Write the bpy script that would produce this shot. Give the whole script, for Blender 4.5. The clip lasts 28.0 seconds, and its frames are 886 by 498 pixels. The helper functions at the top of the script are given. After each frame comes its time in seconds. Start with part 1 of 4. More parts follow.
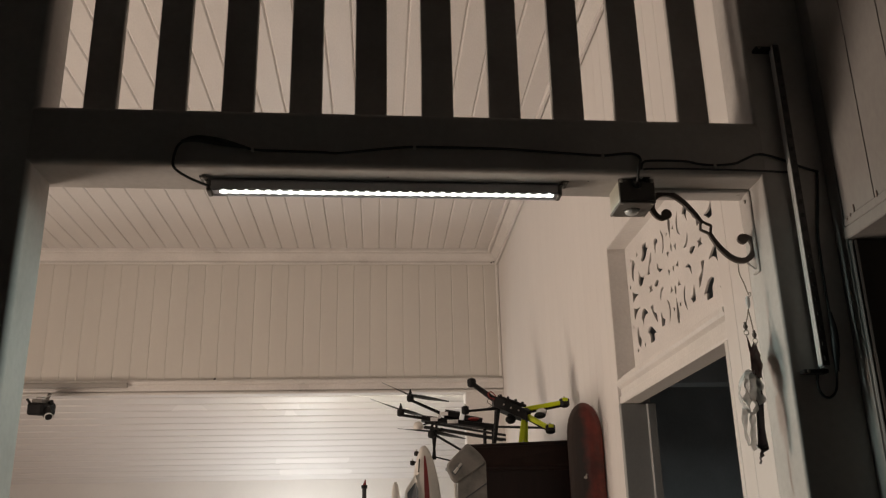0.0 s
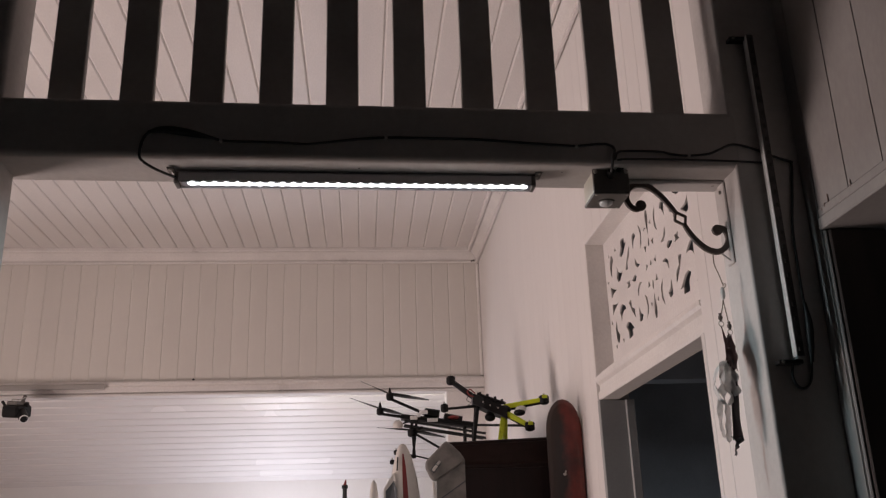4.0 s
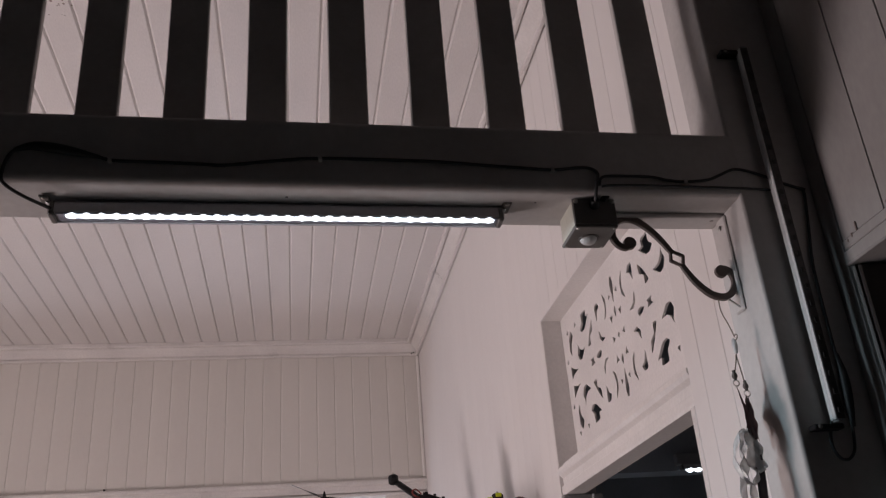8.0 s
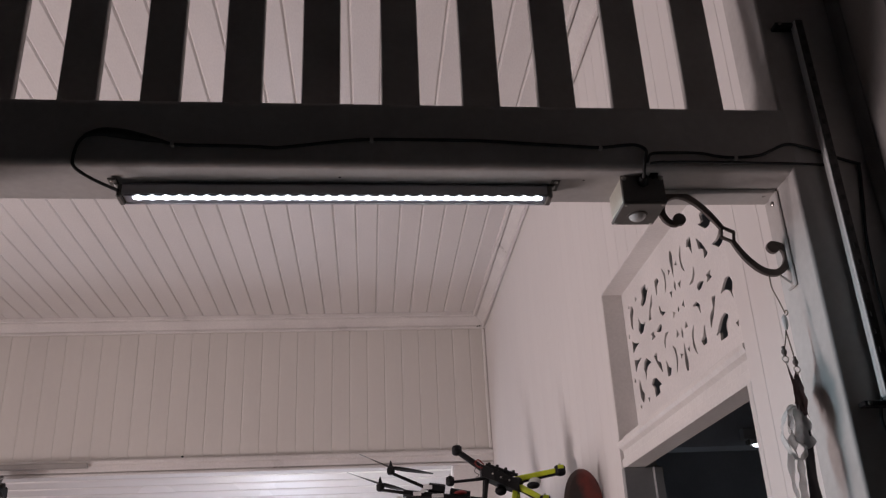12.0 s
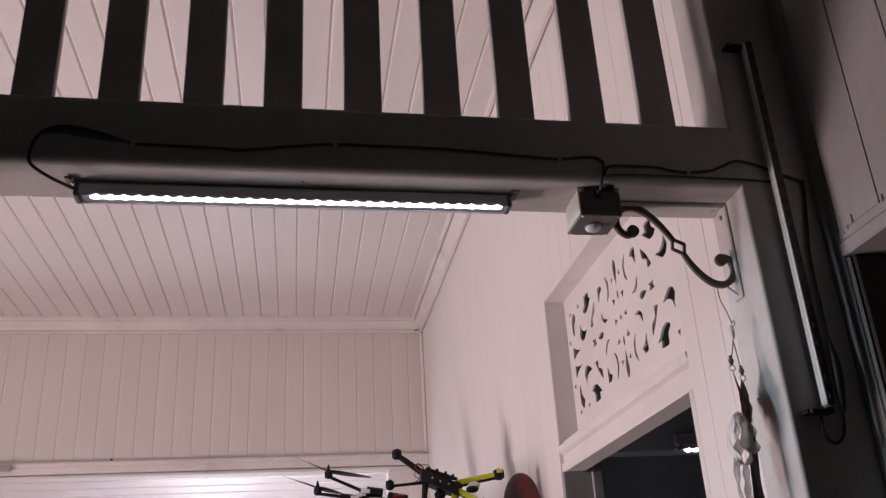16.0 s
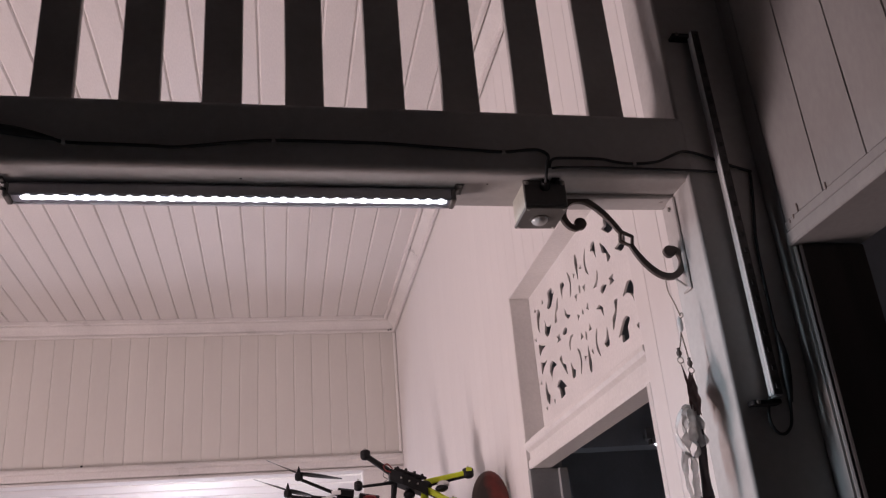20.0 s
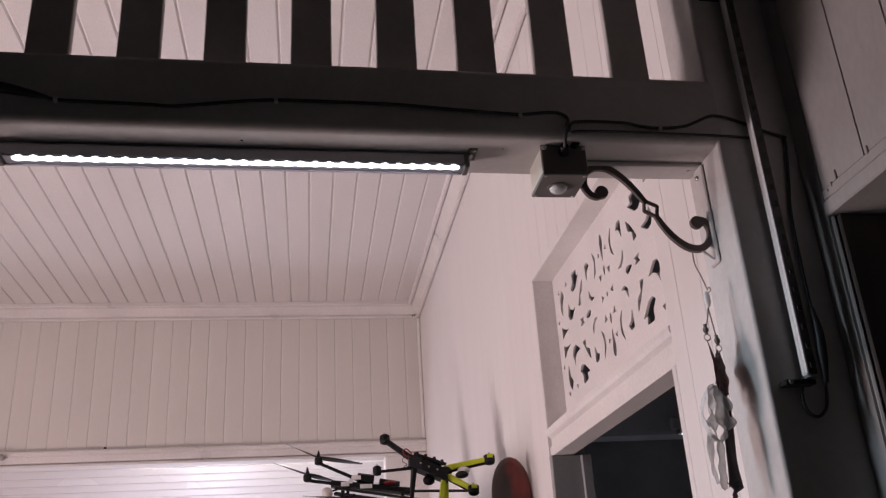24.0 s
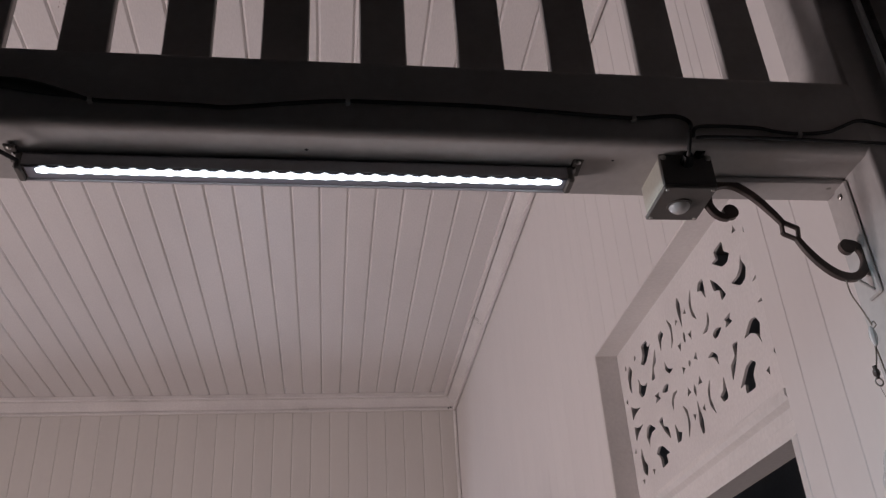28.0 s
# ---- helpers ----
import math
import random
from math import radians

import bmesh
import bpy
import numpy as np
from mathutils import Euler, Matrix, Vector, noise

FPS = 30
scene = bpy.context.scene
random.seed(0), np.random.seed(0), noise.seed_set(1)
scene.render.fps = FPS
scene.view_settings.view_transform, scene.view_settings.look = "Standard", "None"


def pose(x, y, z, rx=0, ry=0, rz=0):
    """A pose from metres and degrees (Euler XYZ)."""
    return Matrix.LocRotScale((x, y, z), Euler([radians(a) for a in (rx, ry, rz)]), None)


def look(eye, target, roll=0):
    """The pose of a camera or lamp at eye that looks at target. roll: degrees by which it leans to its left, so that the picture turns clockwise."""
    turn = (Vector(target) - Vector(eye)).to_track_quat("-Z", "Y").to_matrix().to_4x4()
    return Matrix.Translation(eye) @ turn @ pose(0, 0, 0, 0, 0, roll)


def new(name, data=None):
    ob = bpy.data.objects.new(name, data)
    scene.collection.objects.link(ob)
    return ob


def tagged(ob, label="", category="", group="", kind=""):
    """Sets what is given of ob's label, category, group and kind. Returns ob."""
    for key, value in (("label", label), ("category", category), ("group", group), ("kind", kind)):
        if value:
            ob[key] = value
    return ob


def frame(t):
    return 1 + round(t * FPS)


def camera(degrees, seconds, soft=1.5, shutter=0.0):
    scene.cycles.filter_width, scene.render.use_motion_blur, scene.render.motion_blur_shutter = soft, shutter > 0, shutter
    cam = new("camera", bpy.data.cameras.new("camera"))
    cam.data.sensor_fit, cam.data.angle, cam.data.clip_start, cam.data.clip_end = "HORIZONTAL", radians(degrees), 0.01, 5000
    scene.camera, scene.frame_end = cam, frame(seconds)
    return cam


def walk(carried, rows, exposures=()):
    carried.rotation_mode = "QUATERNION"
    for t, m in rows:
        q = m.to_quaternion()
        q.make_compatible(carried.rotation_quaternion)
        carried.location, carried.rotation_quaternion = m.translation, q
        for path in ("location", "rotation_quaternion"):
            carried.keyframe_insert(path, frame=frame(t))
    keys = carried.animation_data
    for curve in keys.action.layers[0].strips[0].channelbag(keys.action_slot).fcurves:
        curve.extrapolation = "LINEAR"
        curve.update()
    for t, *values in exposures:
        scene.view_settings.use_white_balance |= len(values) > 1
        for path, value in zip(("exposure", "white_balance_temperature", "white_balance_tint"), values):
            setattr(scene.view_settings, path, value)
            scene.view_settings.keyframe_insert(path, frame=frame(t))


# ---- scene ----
cam = camera(53.0, 28.0, soft=1.25)
PATH = [
    (0, (0.121, 0.125, 1.656), (0.265, 2.015, 2.293), -1.3),
    (0.5, (0.121, 0.123, 1.656), (0.27, 2.013, 2.293), -1.3),
    (1, (0.125, 0.124, 1.657), (0.279, 2.013, 2.295), -1.6),
    (1.5, (0.127, 0.125, 1.656), (0.286, 2.013, 2.295), -1.8),
    (2, (0.133, 0.126, 1.65), (0.293, 2.014, 2.29), -2.2),
    (2.5, (0.137, 0.134, 1.647), (0.301, 2.021, 2.288), -2.0),
    (3, (0.139, 0.135, 1.646), (0.307, 2.023, 2.285), -1.9),
    (3.5, (0.139, 0.136, 1.647), (0.315, 2.023, 2.283), -1.9),
    (5.5, (0.115, 0.306, 1.655), (0.39, 2.154, 2.37), -1.7),
    (6, (0.068, 0.401, 1.662), (0.502, 2.194, 2.433), -3.9),
    (6.5, (0.079, 0.426, 1.671), (0.513, 2.202, 2.484), -3.8),
    (7, (0.107, 0.43, 1.672), (0.515, 2.201, 2.507), -2.8),
    (7.5, (0.133, 0.432, 1.672), (0.501, 2.204, 2.522), -3.9),
    (8, (0.145, 0.428, 1.669), (0.474, 2.21, 2.516), -4.5),
    (8.5, (0.146, 0.419, 1.668), (0.434, 2.214, 2.501), -4.4),
    (9, (0.145, 0.407, 1.668), (0.395, 2.204, 2.51), -4.4),
    (9.5, (0.152, 0.383, 1.669), (0.362, 2.182, 2.518), -3.8),
    (10, (0.155, 0.363, 1.667), (0.331, 2.171, 2.504), -2.9),
    (10.5, (0.158, 0.354, 1.662), (0.309, 2.168, 2.492), -2.5),
    (11, (0.163, 0.367, 1.662), (0.323, 2.181, 2.49), -3.1),
    (11.5, (0.167, 0.391, 1.662), (0.319, 2.209, 2.481), -2.6),
    (12, (0.168, 0.398, 1.662), (0.34, 2.223, 2.462), -2.7),
    (12.5, (0.167, 0.396, 1.66), (0.364, 2.22, 2.456), -2.5),
    (14.5, (0.122, 0.384, 1.66), (0.392, 2.197, 2.46), -3.2),
    (15, (0.116, 0.385, 1.661), (0.414, 2.195, 2.46), -3.3),
    (15.5, (0.119, 0.385, 1.661), (0.43, 2.191, 2.461), -3.3),
    (16, (0.131, 0.388, 1.662), (0.452, 2.193, 2.462), -3.4),
    (16.5, (0.14, 0.388, 1.663), (0.473, 2.19, 2.464), -3.6),
    (17, (0.147, 0.386, 1.665), (0.492, 2.187, 2.465), -3.9),
    (17.5, (0.157, 0.385, 1.665), (0.511, 2.183, 2.466), -4.0),
    (18, (0.165, 0.38, 1.666), (0.529, 2.176, 2.467), -4.4),
    (18.5, (0.171, 0.383, 1.666), (0.54, 2.179, 2.466), -4.7),
    (19, (0.177, 0.385, 1.667), (0.548, 2.181, 2.465), -5.2),
    (19.5, (0.182, 0.392, 1.666), (0.549, 2.189, 2.463), -5.1),
    (20, (0.181, 0.4, 1.662), (0.546, 2.199, 2.458), -4.9),
    (20.5, (0.187, 0.413, 1.662), (0.549, 2.214, 2.453), -4.5),
    (21, (0.188, 0.417, 1.662), (0.549, 2.22, 2.448), -4.5),
    (21.5, (0.188, 0.412, 1.664), (0.547, 2.217, 2.446), -5.0),
    (23.5, (0.2, 0.406, 1.661), (0.544, 2.217, 2.439), -4.5),
    (24, (0.214, 0.465, 1.661), (0.514, 2.283, 2.441), -3.6),
    (24.5, (0.157, 0.584, 1.665), (0.466, 2.377, 2.497), -3.1),
    (25, (0.104, 0.676, 1.669), (0.583, 2.393, 2.576), -5.2),
    (25.5, (0.095, 0.678, 1.673), (0.565, 2.363, 2.641), -4.8),
    (26, (0.112, 0.672, 1.676), (0.585, 2.345, 2.664), -5.0),
    (26.5, (0.12, 0.674, 1.676), (0.492, 2.356, 2.692), -5.7),
    (27, (0.125, 0.671, 1.67), (0.428, 2.353, 2.709), -5.0),
    (27.5, (0.135, 0.668, 1.666), (0.406, 2.367, 2.686), -4.1),
    (28, (0.159, 0.677, 1.672), (0.412, 2.398, 2.659), -3.7),
]
EXPOSURES = [
    (0.0, 0.12, 7450, -1), (1.5, 0.11, 7250, -1), (2.4, 0.08, 7050, 1), (2.8, 0.1, 6900, 4), (3.5, 0.15, 6700, 8), (4.4, 0.23, 6500, 10), (5.2, 0.15, 6130, 9), (6.0, 0.15, 6130, 9),
    (12.8, 0.13, 6130, 9), (14.2, 0.36, 6300, 16), (15.0, 0.49, 6300, 17), (24.2, 0.49, 6300, 17), (24.6, 0.25, 6250, 12), (25.2, -0.06, 6060, 9), (28.0, -0.06, 6060, 9),
]
walk(cam, [(t, look(eye, target, roll)) for t, eye, target, roll in PATH], EXPOSURES)

# ---- world and lights ----
world = bpy.data.worlds.new("night")
scene.world = world
world.use_nodes = True
world.node_tree.nodes["Background"].inputs[0].default_value = (0.02, 0.024, 0.03, 1)
world.node_tree.nodes["Background"].inputs[1].default_value = 0.08


def lamp(name, kind, place, power, colour, target=None, **more):
    data = bpy.data.lights.new(name, kind)
    data.energy, data.color = power, colour
    ob = new(name, data)
    ob.matrix_world = look(place, target) if target else pose(*place)
    if kind == "POINT":
        data.shadow_soft_size = more.get("size", 0.06)
    if kind == "AREA":
        data.shape, data.size, data.size_y = "RECTANGLE", more["size"], more["size_y"]
        data.spread = radians(more.get("spread", 180))
    return ob


ROOM_W, LEAN_TO_W, BAR_W, BAR2_W = 82.0, 17.0, 2.1, 5.0
lamp("room_light", "POINT", (-3.15, 2.69, 0.76), ROOM_W * 0.27, (1.0, 0.815, 0.785), size=0.60)
# added fill at the same unseen spot, aimed to brighten the east wall
lamp("room_light_shade", "AREA", (-3.12, 2.69, 0.76), ROOM_W * 0.465, (1.0, 0.815, 0.785), target=(0.83, 2.60, 2.15), size=1.0, size_y=1.0, spread=145)
# unseen lamp added low in the lean-to, apart from the batten, for its ceiling
lamp("lean_to_light", "POINT", (-0.38, 5.78, 1.55), LEAN_TO_W, (0.83, 0.86, 1.0), size=0.26)
lamp("bar_light", "AREA", (0.133, 1.4325, 2.1820), BAR_W, (0.74, 0.92, 1.0), target=(0.133, 1.4445, 1.0), size=0.56, size_y=0.012)
lamp("bar_two_light", "AREA", (1.86, 3.55, 2.248), BAR2_W, (0.80, 0.90, 1.0), target=(1.86, 3.52, 1.0), size=0.56, size_y=0.012)


# ---- materials ----
def material(name, base, rough=0.5, metal=0.0, stain=0.12, grain=0.06, scale=3.0, bump=0.12, fine=90.0, each=0.03, stretch=(1, 1, 1), gloss=0.5, emit=0.0, vary=0.12):
    """Painted, wooden, plastic or metal surface: two scales of variation, fine relief, and a little difference from piece to piece."""
    m = bpy.data.materials.new(name)
    m.use_nodes = True
    nt = m.node_tree
    n, l = nt.nodes, nt.links
    b = n["Principled BSDF"]
    co = n.new("ShaderNodeTexCoord")
    mp = n.new("ShaderNodeMapping")
    mp.inputs["Scale"].default_value = stretch
    info = n.new("ShaderNodeObjectInfo")
    shift = n.new("ShaderNodeVectorMath")
    shift.operation = "ADD"
    l.new(co.outputs["Object"], mp.inputs["Vector"])
    l.new(mp.outputs["Vector"], shift.inputs[0])
    l.new(info.outputs["Random"], shift.inputs[1])
    big, small = n.new("ShaderNodeTexNoise"), n.new("ShaderNodeTexNoise")
    for t, s, d in ((big, scale, 4), (small, fine, 3)):
        t.inputs["Scale"].default_value, t.inputs["Detail"].default_value = s, d
        l.new(shift.outputs[0], t.inputs["Vector"])

    def spread(source, low, high, amount):
        r = n.new("ShaderNodeMapRange")
        r.inputs["From Min"].default_value, r.inputs["From Max"].default_value = low, high
        r.inputs["To Min"].default_value, r.inputs["To Max"].default_value = 1 - amount, 1 + amount * 0.4
        l.new(source, r.inputs["Value"])
        return r.outputs["Result"]

    def times(a, c):
        x = n.new("ShaderNodeMath")
        x.operation = "MULTIPLY"
        l.new(a, x.inputs[0])
        l.new(c, x.inputs[1])
        return x.outputs[0]

    value = times(times(spread(big.outputs["Fac"], 0.3, 0.6, stain), spread(small.outputs["Fac"], 0.3, 0.7, grain)), spread(info.outputs["Random"], 0, 1, each))
    mix = n.new("ShaderNodeVectorMath")
    mix.operation = "SCALE"
    mix.inputs[0].default_value = base
    l.new(value, mix.inputs["Scale"])
    l.new(mix.outputs[0], b.inputs["Base Color"])
    rr = n.new("ShaderNodeMapRange")
    rr.inputs["To Min"].default_value, rr.inputs["To Max"].default_value = max(rough - vary, 0.03), min(rough + vary, 1)
    l.new(big.outputs["Fac"], rr.inputs["Value"])
    l.new(rr.outputs["Result"], b.inputs["Roughness"])
    b.inputs["Metallic"].default_value = metal
    b.inputs["Specular IOR Level"].default_value = gloss
    if bump:
        bp = n.new("ShaderNodeBump")
        bp.inputs["Strength"].default_value, bp.inputs["Distance"].default_value = bump, 0.002
        l.new(small.outputs["Fac"], bp.inputs["Height"])
        l.new(bp.outputs["Normal"], b.inputs["Normal"])
    if emit:
        b.inputs["Emission Color"].default_value = (*base, 1)
        b.inputs["Emission Strength"].default_value = emit
    return m


WALL = material("cream_wall_paint", (0.74, 0.715, 0.70), 0.5, stain=0.035, grain=0.012, bump=0.05, scale=1.4, fine=60, stretch=(1.6, 1.6, 0.7), each=0.012, gloss=0.3)
CEIL = material("cream_ceiling_paint", (0.70, 0.675, 0.662), 0.45, stain=0.045, scale=1.6, fine=70, stretch=(4, 1, 4))
TRIM = material("cream_gloss_trim", (0.75, 0.725, 0.705), 0.32, stain=0.09, scale=5, fine=120)
GLOSS = material("glossy_white_boards", (0.78, 0.755, 0.745), 0.27, stain=0.012, grain=0.008, scale=0.8, fine=60, bump=0.0, vary=0.02)
SCREEN = material("weathered_cream_screen_paint", (0.545, 0.525, 0.51), 0.62, gloss=0.2, stain=0.18, scale=4, fine=100)
# wall cream darkened: the porch side's weaker light is in the colour
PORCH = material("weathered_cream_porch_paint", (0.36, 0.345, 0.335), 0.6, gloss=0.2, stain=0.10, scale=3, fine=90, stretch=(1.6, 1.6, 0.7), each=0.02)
PANEL = material("painted_fretwork", (0.76, 0.735, 0.72), 0.4, stain=0.07, scale=6, fine=140, bump=0.06)
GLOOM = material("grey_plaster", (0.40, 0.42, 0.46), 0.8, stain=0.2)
PAVING = material("pale_concrete", (0.46, 0.45, 0.435), 0.8, stain=0.25, scale=2, fine=60)
CONDUIT = material("grey_duct_plastic", (0.36, 0.34, 0.32), 0.4, stain=0.1, scale=2, fine=120)
STRIPBED = material("dark_circuit_strip", (0.060, 0.055, 0.055), 0.4, stain=0.6, scale=60, fine=200)
TIMBER = material("brown_floor_timber", (0.26, 0.175, 0.115), 0.4, stain=0.3, stretch=(8, 1, 1))
# pale tone for unseen walls, raised so they reflect light onto the screen
FENCE = material("grey_green_boards", (0.55, 0.56, 0.55), 0.7, stain=0.2)
ALU = material("grey_aluminium", (0.34, 0.335, 0.345), 0.38, metal=0.1, stain=0.12, fine=200, bump=0.05)
PALEALU = material("pale_aluminium", (0.78, 0.80, 0.80), 0.35, metal=0.1, stain=0.15, fine=200, bump=0.05)
RUBBER = material("black_rubber", (0.024, 0.024, 0.025), 0.5, stain=0.2, bump=0.05)
BLACK = material("black_plastic", (0.009, 0.009, 0.010), 0.5, stain=0.2, bump=0.04, gloss=0.25)
STEEL = material("worn_steel", (0.5, 0.48, 0.45), 0.35, metal=0.9, stain=0.25, fine=200)
IRON = material("brown_cast_iron", (0.125, 0.100, 0.090), 0.5, metal=0.35, stain=0.3, scale=20, fine=200)
GREYBOX = material("grey_sensor_plastic", (0.15, 0.14, 0.13), 0.4, stain=0.15, fine=160)
SIDEBOX = material("pale_sensor_plastic", (0.62, 0.62, 0.54), 0.35, stain=0.12, fine=160)
DOME = material("milky_lens", (0.55, 0.54, 0.53), 0.22, stain=0.1, bump=0.02)
LED = material("lit_diode", (0.93, 0.97, 1.0), 0.3, stain=0, grain=0, each=0, bump=0, emit=2.4)
CHIP = material("dull_diode", (0.052, 0.048, 0.048), 0.5, stain=0.2, bump=0.02, gloss=0.25)
LENS = material("frosted_diode_cover", (0.30, 0.31, 0.36), 0.3, stain=0.05, bump=0.02)
TUBE = material("lit_batten_cover", (1.0, 0.95, 0.90), 0.4, stain=0, grain=0, each=0, bump=0, emit=7.0)
DARKBROWN = material("dark_stained_timber", (0.085, 0.068, 0.062), 0.6, stain=0.25, scale=5, fine=80, stretch=(6, 6, 1), gloss=0.3)
# jamb cream greyed: its shade from the room light is in the colour
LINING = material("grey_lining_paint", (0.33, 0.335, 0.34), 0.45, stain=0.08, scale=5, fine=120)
SOFFIT = material("brown_bare_timber", (0.20, 0.155, 0.14), 0.6, stain=0.25, scale=5, fine=80, stretch=(6, 1, 6))
FARWALL = material("greyed_cream_wall_paint", (0.685, 0.658, 0.618), 0.5, stain=0.05, grain=0.015, bump=0.05, scale=1.6, fine=60, stretch=(1.6, 1.6, 0.7), each=0.02, gloss=0.3)
MAHOGANY = material("dark_red_mahogany", (0.017, 0.0085, 0.0075), 0.42, gloss=0.3, stain=0.35, scale=5, fine=60, stretch=(8, 8, 1))
RUST = material("brown_rusted_patch", (0.026, 0.013, 0.010), 0.8, stain=0.6, scale=30, gloss=0.2)
HOUSING = material("satin_aluminium", (0.55, 0.53, 0.55), 0.4, metal=0.1, stain=0.1, fine=200, bump=0.04)
YELLOW = material("fluorescent_yellow_plastic", (0.62, 0.72, 0.02), 0.4, stain=0.08, bump=0.03)
CARBON = material("grey_carbon_tube", (0.013, 0.015, 0.016), 0.4, stain=0.2, fine=200)
TAPE = material("shiny_white_tape", (0.90, 0.90, 0.90), 0.2, stain=0.03, bump=0)
WHITEPL = material("white_foam_plastic", (0.66, 0.63, 0.59), 0.5, stain=0.1, bump=0.06)
REDPL = material("red_plastic", (0.20, 0.014, 0.013), 0.4, stain=0.15)
GREYCASE = material("grey_vinyl", (0.21, 0.195, 0.18), 0.55, stain=0.35, scale=24, fine=160, bump=0.3)
TINT = material("smoked_canopy", (0.10, 0.11, 0.12), 0.2, stain=0.15, bump=0.02)
CLOTH = material("maroon_ribbon", (0.14, 0.080, 0.075), 0.7, stain=0.25, scale=30)
GREYRIB = material("grey_ribbon", (0.105, 0.095, 0.100), 0.6, stain=0.3, scale=30)
MUD = material("mud_speck", (0.22, 0.17, 0.14), 0.9, stain=0.3)
CORD = material("natural_cord", (0.30, 0.26, 0.22), 0.8, stain=0.2)


def worn_enamel():
    """Red enamel, rubbed to brown metal down one edge and in scattered chips."""
    m = material("rubbed_red_enamel", (0.155, 0.024, 0.017), 0.36, stain=0.5, scale=14, fine=70, bump=0.15)
    n, l = m.node_tree.nodes, m.node_tree.links
    b = n["Principled BSDF"]
    red = b.inputs["Base Color"].links[0].from_socket
    co, sep = n.new("ShaderNodeTexCoord"), n.new("ShaderNodeSeparateXYZ")
    blot, edge, add, ramp, mix = n.new("ShaderNodeTexNoise"), n.new("ShaderNodeMapRange"), n.new("ShaderNodeMath"), n.new("ShaderNodeMapRange"), n.new("ShaderNodeMixRGB")
    blot.inputs["Scale"].default_value, blot.inputs["Detail"].default_value = 22, 6
    edge.inputs["From Min"].default_value, edge.inputs["From Max"].default_value = 0.790, 0.725
    ramp.inputs["From Min"].default_value, ramp.inputs["From Max"].default_value = 0.50, 0.98
    mix.inputs["Color2"].default_value = (0.030, 0.016, 0.012, 1)
    l.new(co.outputs["Object"], sep.inputs[0])
    l.new(co.outputs["Object"], blot.inputs["Vector"])
    l.new(sep.outputs["X"], edge.inputs["Value"])
    l.new(edge.outputs["Result"], add.inputs[0])
    l.new(blot.outputs["Fac"], add.inputs[1])
    l.new(add.outputs[0], ramp.inputs["Value"])
    l.new(ramp.outputs["Result"], mix.inputs["Fac"])
    l.new(red, mix.inputs["Color1"])
    l.new(mix.outputs[0], b.inputs["Base Color"])
    return m


ENAMEL = worn_enamel()


def clear_plastic():
    """Thin film: clear where it lies flat, milky along its creases."""
    m = bpy.data.materials.new("crumpled_clear_film")
    m.use_nodes = True
    n, l = m.node_tree.nodes, m.node_tree.links
    b = n["Principled BSDF"]
    b.inputs["Base Color"].default_value = (0.84, 0.83, 0.82, 1)
    b.inputs["Roughness"].default_value = 0.12
    co, noise, ramp = n.new("ShaderNodeTexCoord"), n.new("ShaderNodeTexNoise"), n.new("ShaderNodeMapRange")
    noise.inputs["Scale"].default_value, noise.inputs["Detail"].default_value = 45, 3
    ramp.inputs["From Min"].default_value, ramp.inputs["From Max"].default_value = 0.35, 0.65
    ramp.inputs["To Min"].default_value, ramp.inputs["To Max"].default_value = 0.74, 0.97
    bp = n.new("ShaderNodeBump")
    bp.inputs["Strength"].default_value, bp.inputs["Distance"].default_value = 0.8, 0.004
    l.new(co.outputs["Object"], noise.inputs["Vector"])
    l.new(noise.outputs["Fac"], ramp.inputs["Value"])
    l.new(ramp.outputs["Result"], b.inputs["Alpha"])
    l.new(noise.outputs["Fac"], bp.inputs["Height"])
    l.new(bp.outputs["Normal"], b.inputs["Normal"])
    return m


FILM = clear_plastic()


# ---- mesh helpers ----
def part(name, bm, mat, parent=None, label="", smooth=False):
    me = bpy.data.meshes.new(name)
    bm.to_mesh(me)
    bm.free()
    me.materials.append(mat)
    if smooth:
        for p in me.polygons:
            p.use_smooth = True
    ob = new(name, me)
    if parent:
        attach(ob, parent)
    return tagged(ob, label) if label else ob


def attach(ob, parent):
    ob.parent = parent
    if parent.data is None:
        ob.matrix_parent_inverse = Matrix.Translation(parent.location).inverted()


def thing(name, label, category, at=(0, 0, 0), group="", kind=""):
    ob = tagged(new(name), label, category, group, kind)
    ob.location = at
    return ob


def repeat(first, m, parent):
    """One more piece on the same mesh."""
    ob = new(first.name.split(".")[0], first.data)
    ob.matrix_basis = m
    attach(ob, parent)
    return ob


def box(x0, x1, y0, y1, z0, z1, bevel=0.002, bm=None, turn=None, segments=1):
    own = bm is None
    one = bmesh.new()
    bmesh.ops.create_cube(one, size=1)
    c = Vector(((x0 + x1) / 2, (y0 + y1) / 2, (z0 + z1) / 2))
    bmesh.ops.scale(one, vec=(x1 - x0, y1 - y0, z1 - z0), verts=one.verts)
    if bevel:
        bmesh.ops.bevel(one, geom=one.edges[:], offset=bevel, segments=segments, profile=0.5, affect="EDGES")
    if turn:
        bmesh.ops.transform(one, matrix=turn, verts=one.verts)
    bmesh.ops.translate(one, vec=c, verts=one.verts)
    return one if own else merge(bm, one)


def merge(bm, other):
    me = bpy.data.meshes.new("tmp")
    other.to_mesh(me)
    other.free()
    bm.from_mesh(me)
    bpy.data.meshes.remove(me)
    return bm


